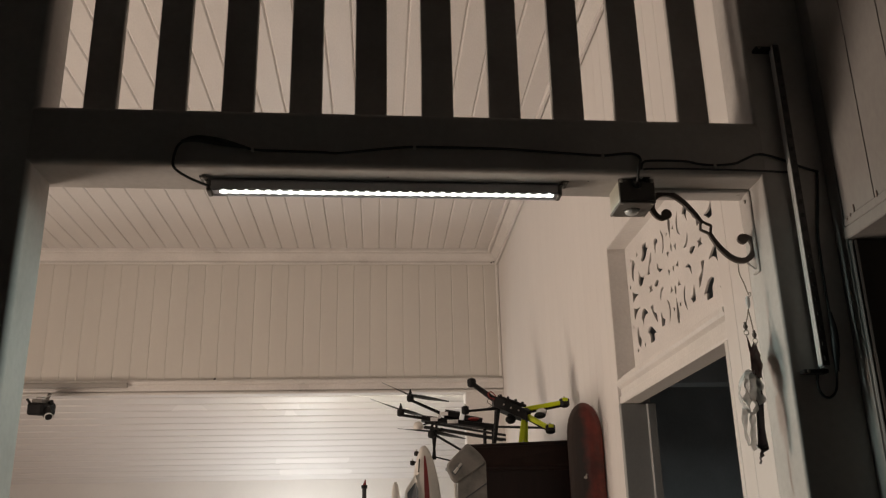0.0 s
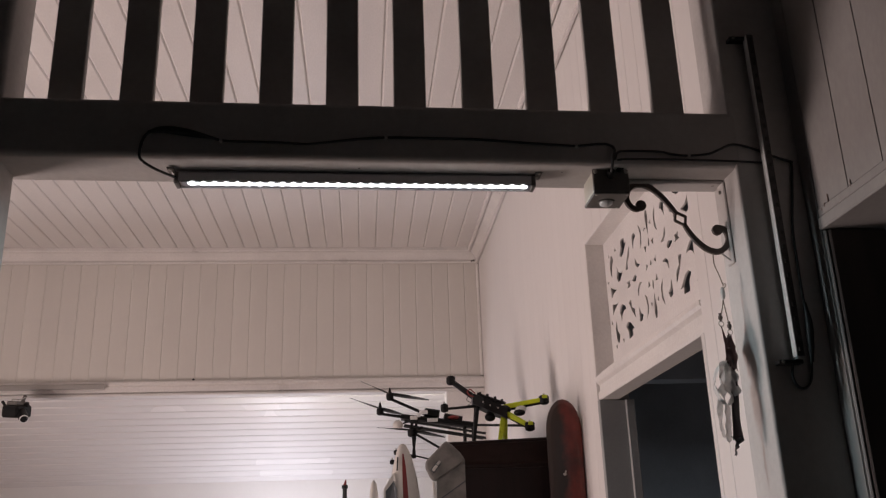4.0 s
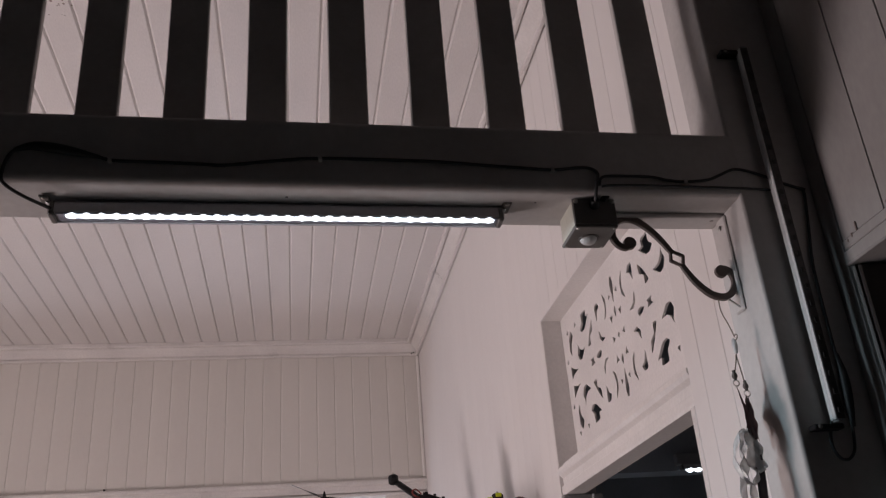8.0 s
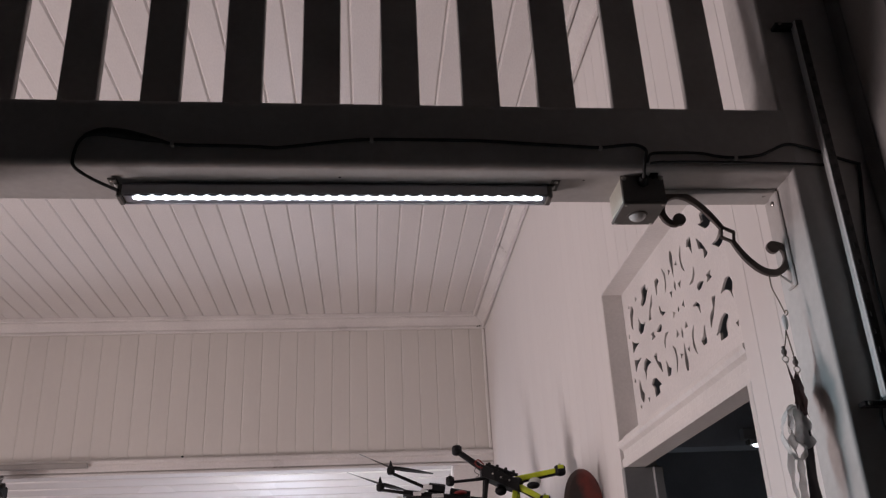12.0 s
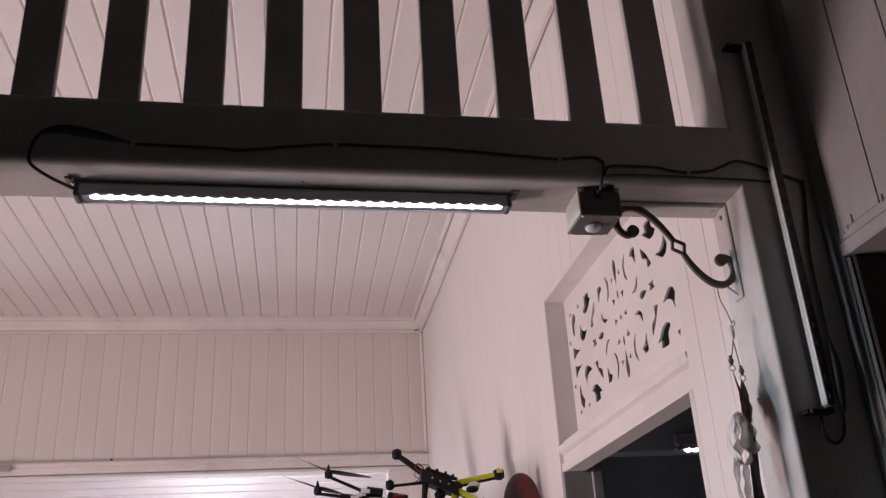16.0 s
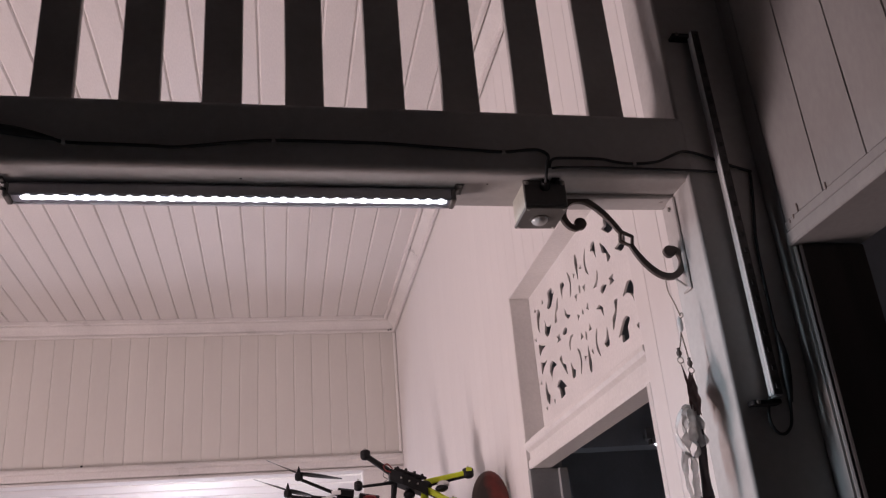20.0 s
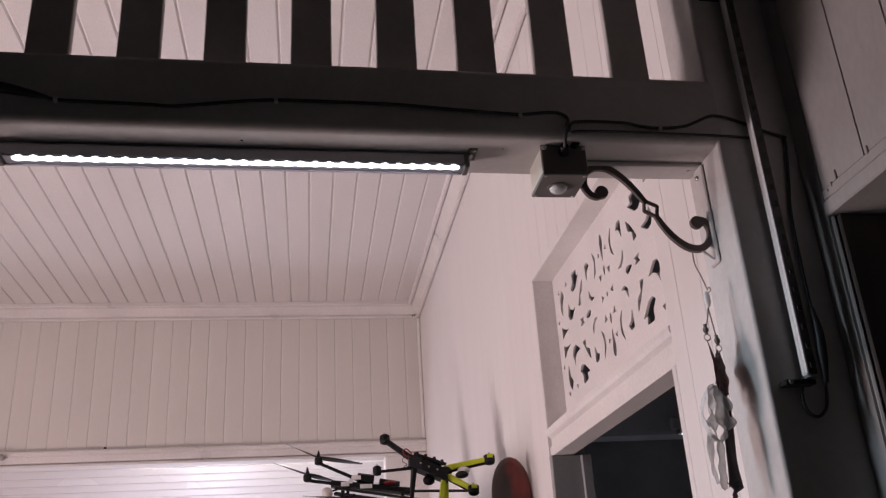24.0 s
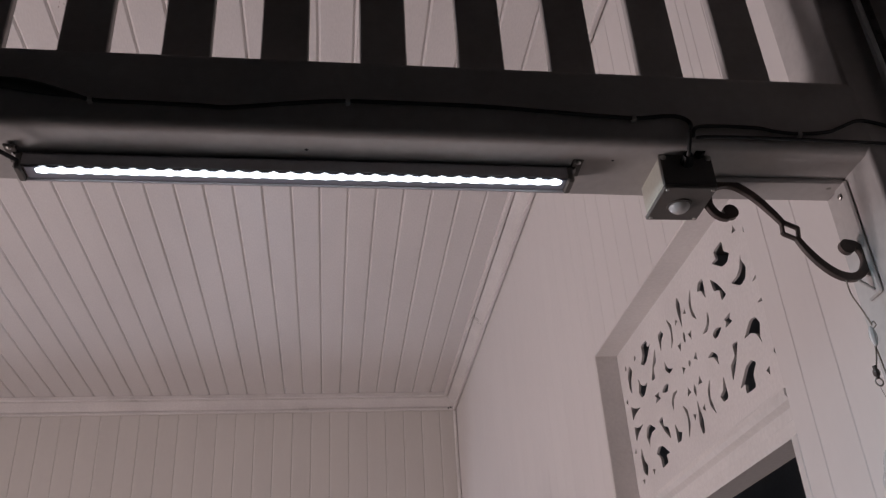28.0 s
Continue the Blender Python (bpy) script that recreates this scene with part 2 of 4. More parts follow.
def rod(a, b, r, r2=None, n=12):
    a, b = Vector(a), Vector(b)
    bm = bmesh.new()
    bmesh.ops.create_cone(bm, cap_ends=True, segments=n, radius1=r, radius2=r if r2 is None else r2, depth=(b - a).length)
    bmesh.ops.transform(bm, matrix=Matrix.Translation((a + b) / 2) @ (b - a).to_track_quat("Z", "Y").to_matrix().to_4x4(), verts=bm.verts)
    return bm


def ball(c, r, flat=(1, 1, 1), n=14):
    bm = bmesh.new()
    bmesh.ops.create_uvsphere(bm, u_segments=n, v_segments=max(6, n // 2), radius=r)
    bmesh.ops.scale(bm, vec=flat, verts=bm.verts)
    bmesh.ops.translate(bm, vec=c, verts=bm.verts)
    return bm


def bar(a, b, w, h, taper=1.0, up=(0, 0, 1)):
    """A square-edged arm from a to b, w wide and h high, with its edges broken."""
    a, b = Vector(a), Vector(b)
    d = (b - a).normalized()
    side = d.cross(Vector(up)).normalized()
    top = side.cross(d)
    bm = bmesh.new()
    rings = []
    for p, k in ((a, 1.0), (b, taper)):
        ring = []
        for s, t in ((-1, -0.6), (-0.6, -1), (0.6, -1), (1, -0.6), (1, 0.6), (0.6, 1), (-0.6, 1), (-1, 0.6)):
            ring.append(bm.verts.new(p + side * (s * w * k / 2) + top * (t * h * k / 2)))
        rings.append(ring)
    for i in range(8):
        bm.faces.new((rings[0][i], rings[0][(i + 1) % 8], rings[1][(i + 1) % 8], rings[1][i]))
    bm.faces.new(rings[0][::-1])
    bm.faces.new(rings[1])
    bmesh.ops.recalc_face_normals(bm, faces=bm.faces)
    return bm


def smooth_line(points, steps=6):
    p = [Vector(q) for q in points]
    p = [p[0] * 2 - p[1]] + p + [p[-1] * 2 - p[-2]]
    out = []
    for i in range(1, len(p) - 2):
        for k in range(steps):
            t = k / steps
            out.append(0.5 * ((2 * p[i]) + (p[i + 1] - p[i - 1]) * t + (2 * p[i - 1] - 5 * p[i] + 4 * p[i + 1] - p[i + 2]) * t * t + (3 * p[i] - p[i - 1] - 3 * p[i + 1] + p[i + 2]) * t ** 3))
    return out + [p[-2]]


def sweep(points, profile, steps=6, up=(0, 1, 0), widths=None):
    """A profile of (side, up) pairs carried along a smooth line."""
    line = smooth_line(points, steps) if steps else [Vector(q) for q in points]
    bm = bmesh.new()
    rings = []
    for i, q in enumerate(line):
        d = (line[min(i + 1, len(line) - 1)] - line[max(i - 1, 0)]).normalized()
        side = d.cross(Vector(up))
        side = side.normalized() if side.length > 1e-4 else Vector((1, 0, 0))
        top = side.cross(d).normalized()
        k = widths(i / (len(line) - 1)) if widths else 1.0
        rings.append([bm.verts.new(q + side * s * k + top * t * k) for s, t in profile])
    n = len(profile)
    for a, b in zip(rings, rings[1:]):
        for i in range(n):
            bm.faces.new((a[i], a[(i + 1) % n], b[(i + 1) % n], b[i]))
    bm.faces.new(rings[0][::-1])
    bm.faces.new(rings[-1])
    bmesh.ops.recalc_face_normals(bm, faces=bm.faces)
    return bm


def circle(r, n=8):
    return [(r * math.cos(2 * math.pi * i / n), r * math.sin(2 * math.pi * i / n)) for i in range(n)]


def loft(rings, bm=None):
    bm = bm or bmesh.new()
    made = [[bm.verts.new(p) for p in ring] for ring in rings]
    n = len(made[0])
    for a, b in zip(made, made[1:]):
        for i in range(n):
            bm.faces.new((a[i], a[(i + 1) % n], b[(i + 1) % n], b[i]))
    bm.faces.new(made[0][::-1])
    bm.faces.new(made[-1])
    bmesh.ops.recalc_face_normals(bm, faces=bm.faces)
    return bm


def moulding(profile, a, b, out):
    """A profile of (outwards, up) pairs drawn from a to b; out is the horizontal way in which it stands proud."""
    a, b, o = Vector(a), Vector(b), Vector(out)
    return loft([[p + o * s + Vector((0, 0, t)) for s, t in profile] for p in (a, b)])


BOARDS = {}


def board_mesh(width, length, depth, cut, mat, deep):
    """One V-jointed board, its face towards -y, standing along z from the origin; alike boards share it."""
    key = (round(width, 4), round(length, 3), depth, cut, mat.name, deep)
    if key not in BOARDS:
        w, d = width - 0.0002, depth
        outline = [(0, 0), (w, 0), (w, -d + deep), (w - cut, -d), (cut, -d), (0, -d + deep)]
        bm = loft([[Vector((x, y, z)) for x, y in outline] for z in (0, length)])
        me = bpy.data.meshes.new("board")
        bm.to_mesh(me)
        bm.free()
        me.materials.append(mat)
        BOARDS[key] = me
    return BOARDS[key]


def board(parent, m, width, length, depth=0.009, cut=0.0035, mat=None, deep=None):
    ob = new("board", board_mesh(width, length, depth, cut, mat or WALL, deep or cut))
    ob.matrix_basis = m
    attach(ob, parent)
    return ob


# ---- sizes of the place ----
WX = 0.830            # face of the east wall
SY0, SY1 = 1.387, 1.483   # front and back of the posts that hold the slatted screen
SLAT_Y = 1.4405       # front of the slats, set back from the posts
FY = 5.150            # face of the far wall
CZ = 3.330            # ceiling
LX = -3.90            # face of the west wall
PITCH = 0.0895        # boards of the east wall
CEIL_PITCH, FAR_PITCH = 0.0945, 0.0955
THICK = 0.095         # east wall
D1A, D1B, HEAD = 1.856, 2.720, 2.046   # first doorway
D2A, D2B, HEAD2 = 0.50, 1.353, 2.085   # second doorway
FRET0, FRET1 = 2.130, 2.532            # opening over the first doorway


# ---- structure ----
def shell(name, bm, mat, label, category):
    return tagged(part(name, bm, mat), label, category, kind="structure")


# unseen floors, toned lighter to throw light up onto the undersides
shell("floor", box(-4.6, 4.6, 1.44, 7.0, -0.1, 0, 0), TIMBER, "brown timber floor boards", "floor")
shell("floor_porch", box(-4.6, 4.6, -4.2, 1.44, -0.1, 0, 0), PAVING, "pale concrete porch floor", "floor")

# ceiling: one mesh of V-jointed boards that run away from the screen
bm = bmesh.new()
x = 0.503 + 4 * CEIL_PITCH
while x > LX - 0.1:
    w, c = CEIL_PITCH - 0.0006, 0.0062
    outline = [(0, 0.02), (w, 0.02), (w, 0.0047), (w - c, 0), (c, 0), (0, 0.0047)]
    merge(bm, loft([[Vector((x - w + u, y, CZ + v)) for u, v in outline] for y in (-4.0, FY + 0.05)]))
    x -= CEIL_PITCH
merge(bm, box(-4.4, 4.4, -4.1, FY + 0.15, CZ + 0.02, CZ + 0.12, 0))
shell("ceiling", bm, CEIL, "cream-painted ceiling of narrow V-jointed boards", "ceiling")

# east wall with its two doorways
wall = shell("wall_east", box(WX + 0.008, WX + THICK, D1B, FY + 0.14, 0, CZ + 0.02, 0), WALL, "cream-painted wall of upright V-jointed boards", "wall")
for y0, y1, z0, z1 in ((D1A, D1B, FRET1, CZ + 0.02), (D2B, D1A, 0, CZ + 0.02), (D2A, D2B, HEAD2 + 0.006, CZ + 0.02), (-4.0, D2A, 0, CZ + 0.02)):
    part("wall_core", box(WX + 0.008, WX + THICK, y0, y1, z0, z1, 0), WALL, wall)
y = 1.263 - PITCH * 20
while y < FY:
    for a, b, z0 in ((-4.0, D2A, 0.0), (D2A, D2B, 2.119), (D2B, SY0, 0.0), (SY0, D1A, 0.0), (D1A, D1B, FRET1), (D1B, FY, 0.0)):
        y0, y1 = max(y, a), min(y + PITCH, b)
        if y1 - y0 > 0.012:
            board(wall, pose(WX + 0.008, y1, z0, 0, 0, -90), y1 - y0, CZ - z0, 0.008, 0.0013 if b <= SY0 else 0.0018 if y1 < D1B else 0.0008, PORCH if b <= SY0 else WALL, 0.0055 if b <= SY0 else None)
    y += PITCH

# far wall over its wide opening
far = shell("wall_far", box(LX - 0.1, WX + 0.008, FY + 0.008, FY + 0.12, 2.50, CZ + 0.02, 0), WALL, "cream-painted board wall over a wide opening", "wall")
part("pilaster", box(0.613, WX + 0.006, FY - 0.004, FY + 0.12, 0, 2.497, 0.003), TRIM, far)
board(far, pose(0.742, FY + 0.008, 2.56, 0, 0, 0), WX - 0.742, CZ - 2.56, 0.010, 0.0052, FARWALL, 0.0023)
x = 0.742
while x > LX:
    board(far, pose(x - FAR_PITCH, FY + 0.008, 2.56, 0, 0, 0), FAR_PITCH, CZ - 2.56, 0.010, 0.0052, FARWALL, 0.0023)
    x -= FAR_PITCH
ledge = [(0, 0), (0.018, 0), (0.020, 0.003), (0.020, 0.012), (0.003, 0.0135), (0.003, 0.0185), (0.022, 0.020), (0.024, 0.024), (0.024, 0.050), (0.034, 0.058), (0.034, 0.072), (0.026, 0.080), (0, 0.084)]
shell("trim_far_header", moulding(ledge, (LX, FY, 2.490), (WX - 0.001, FY, 2.490), (0, -1, 0)), TRIM, "cream-painted moulded ledge under the board wall", "trim")
shell("conduit", box(LX, -1.255, FY - 0.062, FY - 0.036, 2.526, 2.553, 0.004), CONDUIT, "grey cable duct fixed along the ledge", "conduit")

cove = [(0, 0.007), (0.0050, 0.007), (0.0055, 0.0), (0.015, 0), (0.017, 0.002), (0.017, 0.011), (0.015, 0.013), (0.0085, 0.0135), (0.0105, 0.019), (0.020, 0.030), (0.034, 0.043), (0.0445, 0.0510), (0.0450, 0.0600), (0.0500, 0.0600), (0.0505, 0.0520), (0.060, 0.0525), (0.063, 0.056), (0.063, 0.0715), (0, 0.0715)]
cove = [(a * 1.05, b * 1.11) for a, b in cove]
shell("cornice_east", moulding(cove, (WX, SY1, 3.250), (WX, FY, 3.250), (-1, 0, 0)), TRIM, "cream-painted cove cornice", "cornice")
shell("cornice_far", moulding(cove, (LX, FY, 3.250), (WX, FY, 3.250), (0, -1, 0)), TRIM, "cream-painted cove cornice", "cornice")
shell("trim_corner", box(WX - 0.018, WX - 0.0005, FY - 0.018, FY - 0.0005, 2.575, 3.249, 0.005), TRIM, "painted quarter-round strip in the corner", "trim")

# west wall, the solid part of the screen wall, and unseen pale bounce walls round the camera's side
shell("wall_west", box(LX - 0.12, LX, SY0, FY, 0, CZ + 0.02, 0), WALL, "cream-painted plain wall", "wall")
shell("wall_screen", box(LX, -0.565, SY0 + 0.004, SY1 - 0.004, 0, CZ + 0.02, 0), WALL, "cream-painted plain wall beside the screen", "wall")
shell("wall_south", box(-4.4, 4.4, -4.12, -4.0, 0, CZ + 0.02, 0), FENCE, "unseen pale wall added to bounce light", "wall")
shell("wall_south_west", box(-4.4, -4.28, -4.0, SY0, 0, CZ + 0.02, 0), FENCE, "unseen pale wall added to bounce light", "wall")
shell("wall_return", box(-4.28, LX - 0.12, SY0, SY0 + 0.1, 0, CZ + 0.02, 0), FENCE, "unseen pale wall added to bounce light", "wall")

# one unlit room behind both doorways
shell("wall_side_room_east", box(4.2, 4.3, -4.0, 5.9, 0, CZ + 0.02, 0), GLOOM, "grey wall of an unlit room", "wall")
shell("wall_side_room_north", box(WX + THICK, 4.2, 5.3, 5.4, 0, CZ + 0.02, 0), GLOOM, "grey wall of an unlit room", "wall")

# lean-to space behind the far opening: a raked ceiling of glossy boards
RY0, RZ0, RY1, RZ1 = 5.237, 2.690, 6.42, 2.020
raked = thing("ceiling_raked", "glossy white raked ceiling of narrow boards", "ceiling", kind="structure")
slope = Vector((0, RY1 - RY0, RZ1 - RZ0))
unit = slope.normalized()
normal = Vector((0, unit.z, -unit.y))
LEAN_PITCH = 0.0625
w, c = LEAN_PITCH - 0.0004, 0.012
outline = [(0, -0.015), (w, -0.015), (w, -0.0020), (w - c * 0.4, 0.0030), (w - c, 0.005), (c * 0.5, 0.005), (0, 0.0005)]
plank = None
for i in range(int(slope.length / LEAN_PITCH) + 1):
    if plank is None:
        plank = part("board", loft([[unit * u + normal * v + Vector((q, 0, 0)) for u, v in outline] for q in (-3.6, 2.2)]), GLOSS, raked)
        plank.location = (0, RY0, RZ0)
    else:
        repeat(plank, Matrix.Translation(Vector((0, RY0, RZ0)) + unit * (i * LEAN_PITCH)), raked)
part("lining", loft([[Vector((q, RY0, RZ0)) + unit * u + normal * v for u, v in ((-0.1, -0.016), (1.6, -0.016), (1.6, -0.06), (-0.1, -0.06))] for q in (-3.6, 2.2)]), GLOSS, raked)
shell("wall_lean_to", box(-3.6, 2.2, 6.262, 6.40, 0, 2.112, 0.004), WALL, "cream-painted outer wall", "wall")
shell("wall_lean_to_west", box(-3.7, -3.6, FY, 6.5, 0, 2.9, 0), WALL, "cream-painted end wall", "wall")
shell("wall_lean_to_east", box(2.2, 2.3, 5.4, 6.5, 0, 2.9, 0), WALL, "cream-painted end wall", "wall")
shell("beam_lean_to", box(-3.6, 2.2, FY + 0.12, FY + 0.16, 2.72, 2.9, 0), WALL, "cream-painted plate over the opening", "beam")

# ---- first doorway: lining, moulded head, fretwork panel ----
door = thing("door_1", "open doorway with a moulded head and pierced panel above", "doorway", at=(WX + 0.06, (D1A + D1B) / 2, 0), kind="structure")
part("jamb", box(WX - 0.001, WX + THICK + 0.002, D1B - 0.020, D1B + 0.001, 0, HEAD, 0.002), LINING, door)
part("jamb", box(WX - 0.001, WX + THICK + 0.002, D1A - 0.001, D1A + 0.018, 0, HEAD, 0.002), TRIM, door)
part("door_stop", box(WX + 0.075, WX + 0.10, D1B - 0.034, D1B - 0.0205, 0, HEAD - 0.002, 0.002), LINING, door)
part("head_lining", box(WX + 0.012, WX + 0.062, D1A, D1B, HEAD + 0.002, HEAD + 0.022, 0.002), SOFFIT, door, "brown bare timber soffit")
part("head_backing", box(WX + 0.014, WX + 0.058, D1A, D1B, HEAD + 0.0225, FRET0 - 0.001, 0.001), TRIM, door)
head = [(s - 0.024, z) for s, z in ((-0.02, 0.0), (0.018, 0.0), (0.020, 0.006), (0.020, 0.022), (0.014, 0.026), (0.014, 0.044), (0.022, 0.052), (0.026, 0.060), (0.026, 0.068), (0.004, 0.076), (-0.03, 0.086), (-0.034, 0.087), (-0.034, 0.0))]
part("head_moulding", moulding(head, (WX, D1A + 0.001, HEAD + 0.0005), (WX, D1B + 0.012, HEAD + 0.0005), (-1, 0, 0)), TRIM, door)
part("fret_lining", box(WX + 0.001, WX + THICK - 0.002, D1B - 0.004, D1B + 0.006, FRET0 - 0.01, FRET1 + 0.002, 0.001), TRIM, door)
part("fret_lining", box(WX + 0.001, WX + THICK - 0.002, D1A - 0.006, D1A + 0.002, FRET0 - 0.01, FRET1 + 0.002, 0.001), TRIM, door)
part("fret_lining", box(WX + 0.001, WX + THICK - 0.002, D1A, D1B, FRET1 - 0.003, FRET1 + 0.006, 0.001), TRIM, door)


def leaf(cu, cv, length, width, angle, bend=0.0, lean=1.0, n=7):
    """The outline of a leaf-shaped piercing: bend bows it, lean moves its widest place towards one end."""
    a = radians(angle)
    left, right = [], []
    for i in range(n + 1):
        s = i / n
        half = width * 0.66 * math.sin(math.pi * s ** lean) ** 0.8 if 0 < i < n else 0.0004
        u, v = (s - 0.5) * length, bend * length * (1 - (2 * s - 1) ** 2) - bend * length * 0.5
        left.append((u, v + half))
        right.append((u, v - half))
    return [(cu + u * math.cos(a) - v * math.sin(a), cv + u * math.sin(a) + v * math.cos(a)) for u, v in left + right[::-1]]


def star(cu, cv, r, sharp, n, angle, squash=1.0):
    out = []
    for i in range(2 * n):
        k = r if i % 2 == 0 else r * sharp
        a = radians(angle) + math.pi * i / n
        out.append((cu + k * math.cos(a), cv + k * math.sin(a) * squash))
    return out


def motif(*points):
    """A sawn piercing: its corner points with the curves between them rounded."""
    n, out = len(points), []
    for i in range(n):
        a, b, c = Vector(points[i - 1]), Vector(points[i]), Vector(points[(i + 1) % n])
        out += [tuple(b + (a - b) * 0.22), tuple(b + (a - b) * 0.05 + (c - b) * 0.05), tuple(b + (c - b) * 0.22)]
    return out


bud = motif((0.246, 0.146), (0.246, 0.122), (0.266, 0.108), (0.249, 0.097), (0.226, 0.100), (0.187, 0.128), (0.210, 0.126), (0.206, 0.144))
cup = motif((0.303, 0.088), (0.300, 0.074), (0.311, 0.054), (0.299, 0.037), (0.278, 0.034), (0.243, 0.056), (0.272, 0.056), (0.289, 0.065))
side_leaf = motif((0.346, 0.137), (0.330, 0.115), (0.348, 0.100), (0.356, 0.065), (0.369, 0.085), (0.367, 0.119))
horn = motif((0.167, 0.106), (0.195, 0.080), (0.219, 0.047), (0.195, 0.044), (0.196, 0.067), (0.172, 0.076))
hook = motif((0.137, 0.124), (0.134, 0.079), (0.120, 0.105), (0.103, 0.110), (0.114, 0.125))
bow = motif((0.075, 0.136), (0.061, 0.096), (0.076, 0.062), (0.056, 0.078), (0.052, 0.109))
moon = motif((0.127, 0.058), (0.129, 0.036), (0.110, 0.021), (0.086, 0.025), (0.113, 0.034))
fork = motif((0.381, 0.046), (0.356, 0.030), (0.315, 0.020), (0.357, 0.017), (0.380, 0.007))
quarter = [bud, cup, side_leaf, horn, hook, bow, moon, fork, star(0.300, 0.137, 0.009, 0.5, 3, 80), star(0.373, 0.139, 0.009, 0.5, 3, 100), star(0.026, 0.104, 0.009, 0.45, 3, 70), star(0.031, 0.050, 0.012, 0.45, 3, 35), star(0.398, 0.062, 0.009, 0.5, 3, 10)]
pairs = [motif((0.128, 0.003), (0.136, 0.010), (0.151, 0.010), (0.172, 0.002), (0.150, -0.007), (0.136, -0.007)), motif((0.185, 0.010), (0.218, 0.011), (0.207, 0.002), (0.219, -0.007), (0.184, -0.007), (0.194, 0.002)), star(0.035, 0.0, 0.011, 0.45, 3, 180)]
holes = [leaf(0.0, 0.0, 0.014, 0.008, 90)]
for shape in quarter:
    for su in (1, -1):
        for sv in (1, -1):
            holes.append([(u * su, v * sv) for u, v in shape])
for shape in pairs:
    for su in (1, -1):
        holes.append([(u * su, v) for u, v in shape])
for sv in (1, -1):
    holes.append([(u, v * sv) for u, v in motif((0.005, 0.147), (0.011, 0.128), (0.006, 0.103), (0.0, 0.077), (-0.006, 0.103), (-0.011, 0.128), (-0.005, 0.147))])
    holes.append([(u, v * sv) for u, v in leaf(0.0, 0.058, 0.026, 0.009, 90)])


def pierced(name, outline, piercings, thickness, mat, m, parent):
    """A flat board with piercings sawn through it."""
    cu = bpy.data.curves.new("sawn", "CURVE")
    cu.dimensions, cu.fill_mode, cu.extrude = "2D", "BOTH", thickness / 2
    for pts in [outline] + piercings:
        s = cu.splines.new("POLY")
        s.points.add(len(pts) - 1)
        for q, (u, v) in zip(s.points, pts):
            q.co = (u, v, 0, 1)
        s.use_cyclic_u = True
    tmp = new("sawn", cu)
    dg = bpy.context.evaluated_depsgraph_get()
    me = bpy.data.meshes.new_from_object(tmp.evaluated_get(dg))
    bpy.data.objects.remove(tmp)
    bpy.data.curves.remove(cu)
    me.name = name
    me.transform(m)
    me.materials.clear()
    me.materials.append(mat)
    ob = new(name, me)
    attach(ob, parent)
    return ob


hw, hh = (D1B - D1A) / 2 - 0.003, (FRET1 - FRET0) / 2 + 0.004
turned = Matrix(((0, 0, -1, WX + 0.0608), (-1, 0, 0, 2.293), (0, 1, 0, (FRET0 + FRET1) / 2 + 0.004), (0, 0, 0, 1)))
tagged(pierced("fretwork_panel", [(-hw, -hh), (hw, -hh), (hw, hh), (-hw, hh)], holes, 0.0055, PANEL, turned, door), "cream-painted panel sawn with leaf and petal piercings")

# ---- second doorway ----
door2 = thing("door_2", "dark open doorway with a plain flat head", "doorway", at=(WX + 0.06, (D2A + D2B) / 2, 0), kind="structure")
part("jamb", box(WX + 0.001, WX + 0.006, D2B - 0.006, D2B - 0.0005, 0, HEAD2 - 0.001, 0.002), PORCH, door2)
# thin dark brown facing that covers the pale wall core in the reveal
part("inner_frame", box(WX + 0.0065, WX + THICK + 0.002, D2B - 0.011, D2B - 0.0005, 0, HEAD2 - 0.001, 0.002), DARKBROWN, door2, "dark brown facing inside the doorway")
part("jamb", box(WX - 0.012, WX + THICK + 0.002, D2A - 0.016, D2A + 0.006, 0, HEAD2 - 0.001, 0.004), TRIM, door2)
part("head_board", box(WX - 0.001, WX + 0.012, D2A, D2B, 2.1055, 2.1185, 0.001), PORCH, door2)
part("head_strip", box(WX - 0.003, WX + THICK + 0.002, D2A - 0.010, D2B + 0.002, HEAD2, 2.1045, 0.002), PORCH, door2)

# ---- slatted screen ----
screen = thing("slatted_screen", "cream-painted timber screen of upright slats over an opening", "screen", at=(0.14, SY0, 0), kind="structure")
part("rail", box(-0.415, 0.742, SY0 - 0.0004, SY1 + 0.007, 2.2100, 2.3068, 0.010, segments=8, turn=pose(0, 0, 0, 0, 0.72, 0)), SCREEN, screen)   # it has sagged a little towards the wall
part("post", box(0.727, WX + 0.0075, SY0, SY1, 0, CZ, 0.005, segments=8), SCREEN, screen)
part("post", box(-0.565, -0.400, SY0, SY1 - 0.008, 0, CZ, 0.010, segments=8), SCREEN, screen)
first = None
for edge in (0.6765, 0.569, 0.463, 0.356, 0.244, 0.134, 0.0275, -0.082, -0.191, -0.301):
    if first is None:
        first = part("slat", box(-0.053, 0, SLAT_Y, SLAT_Y + 0.012, 2.290, CZ, 0.0015), SCREEN, screen)
        first.location.x = edge
    else:
        repeat(first, Matrix.Translation((edge, 0, 0)), screen)


# ---- light bar under the rail ----
bar_lamp = thing("led_light_bar", "grey aluminium light bar, lit, fixed under the painted rail", "lamp", at=(0.105, 1.437, 2.2))
prof = [(-0.012, 0.0), (-0.012, 0.018), (-0.009, 0.0215), (0.007, 0.0215), (0.012, 0.016), (0.012, 0.0045), (0.0112, 0.003), (-0.009, 0.003), (-0.010, 0.0)]


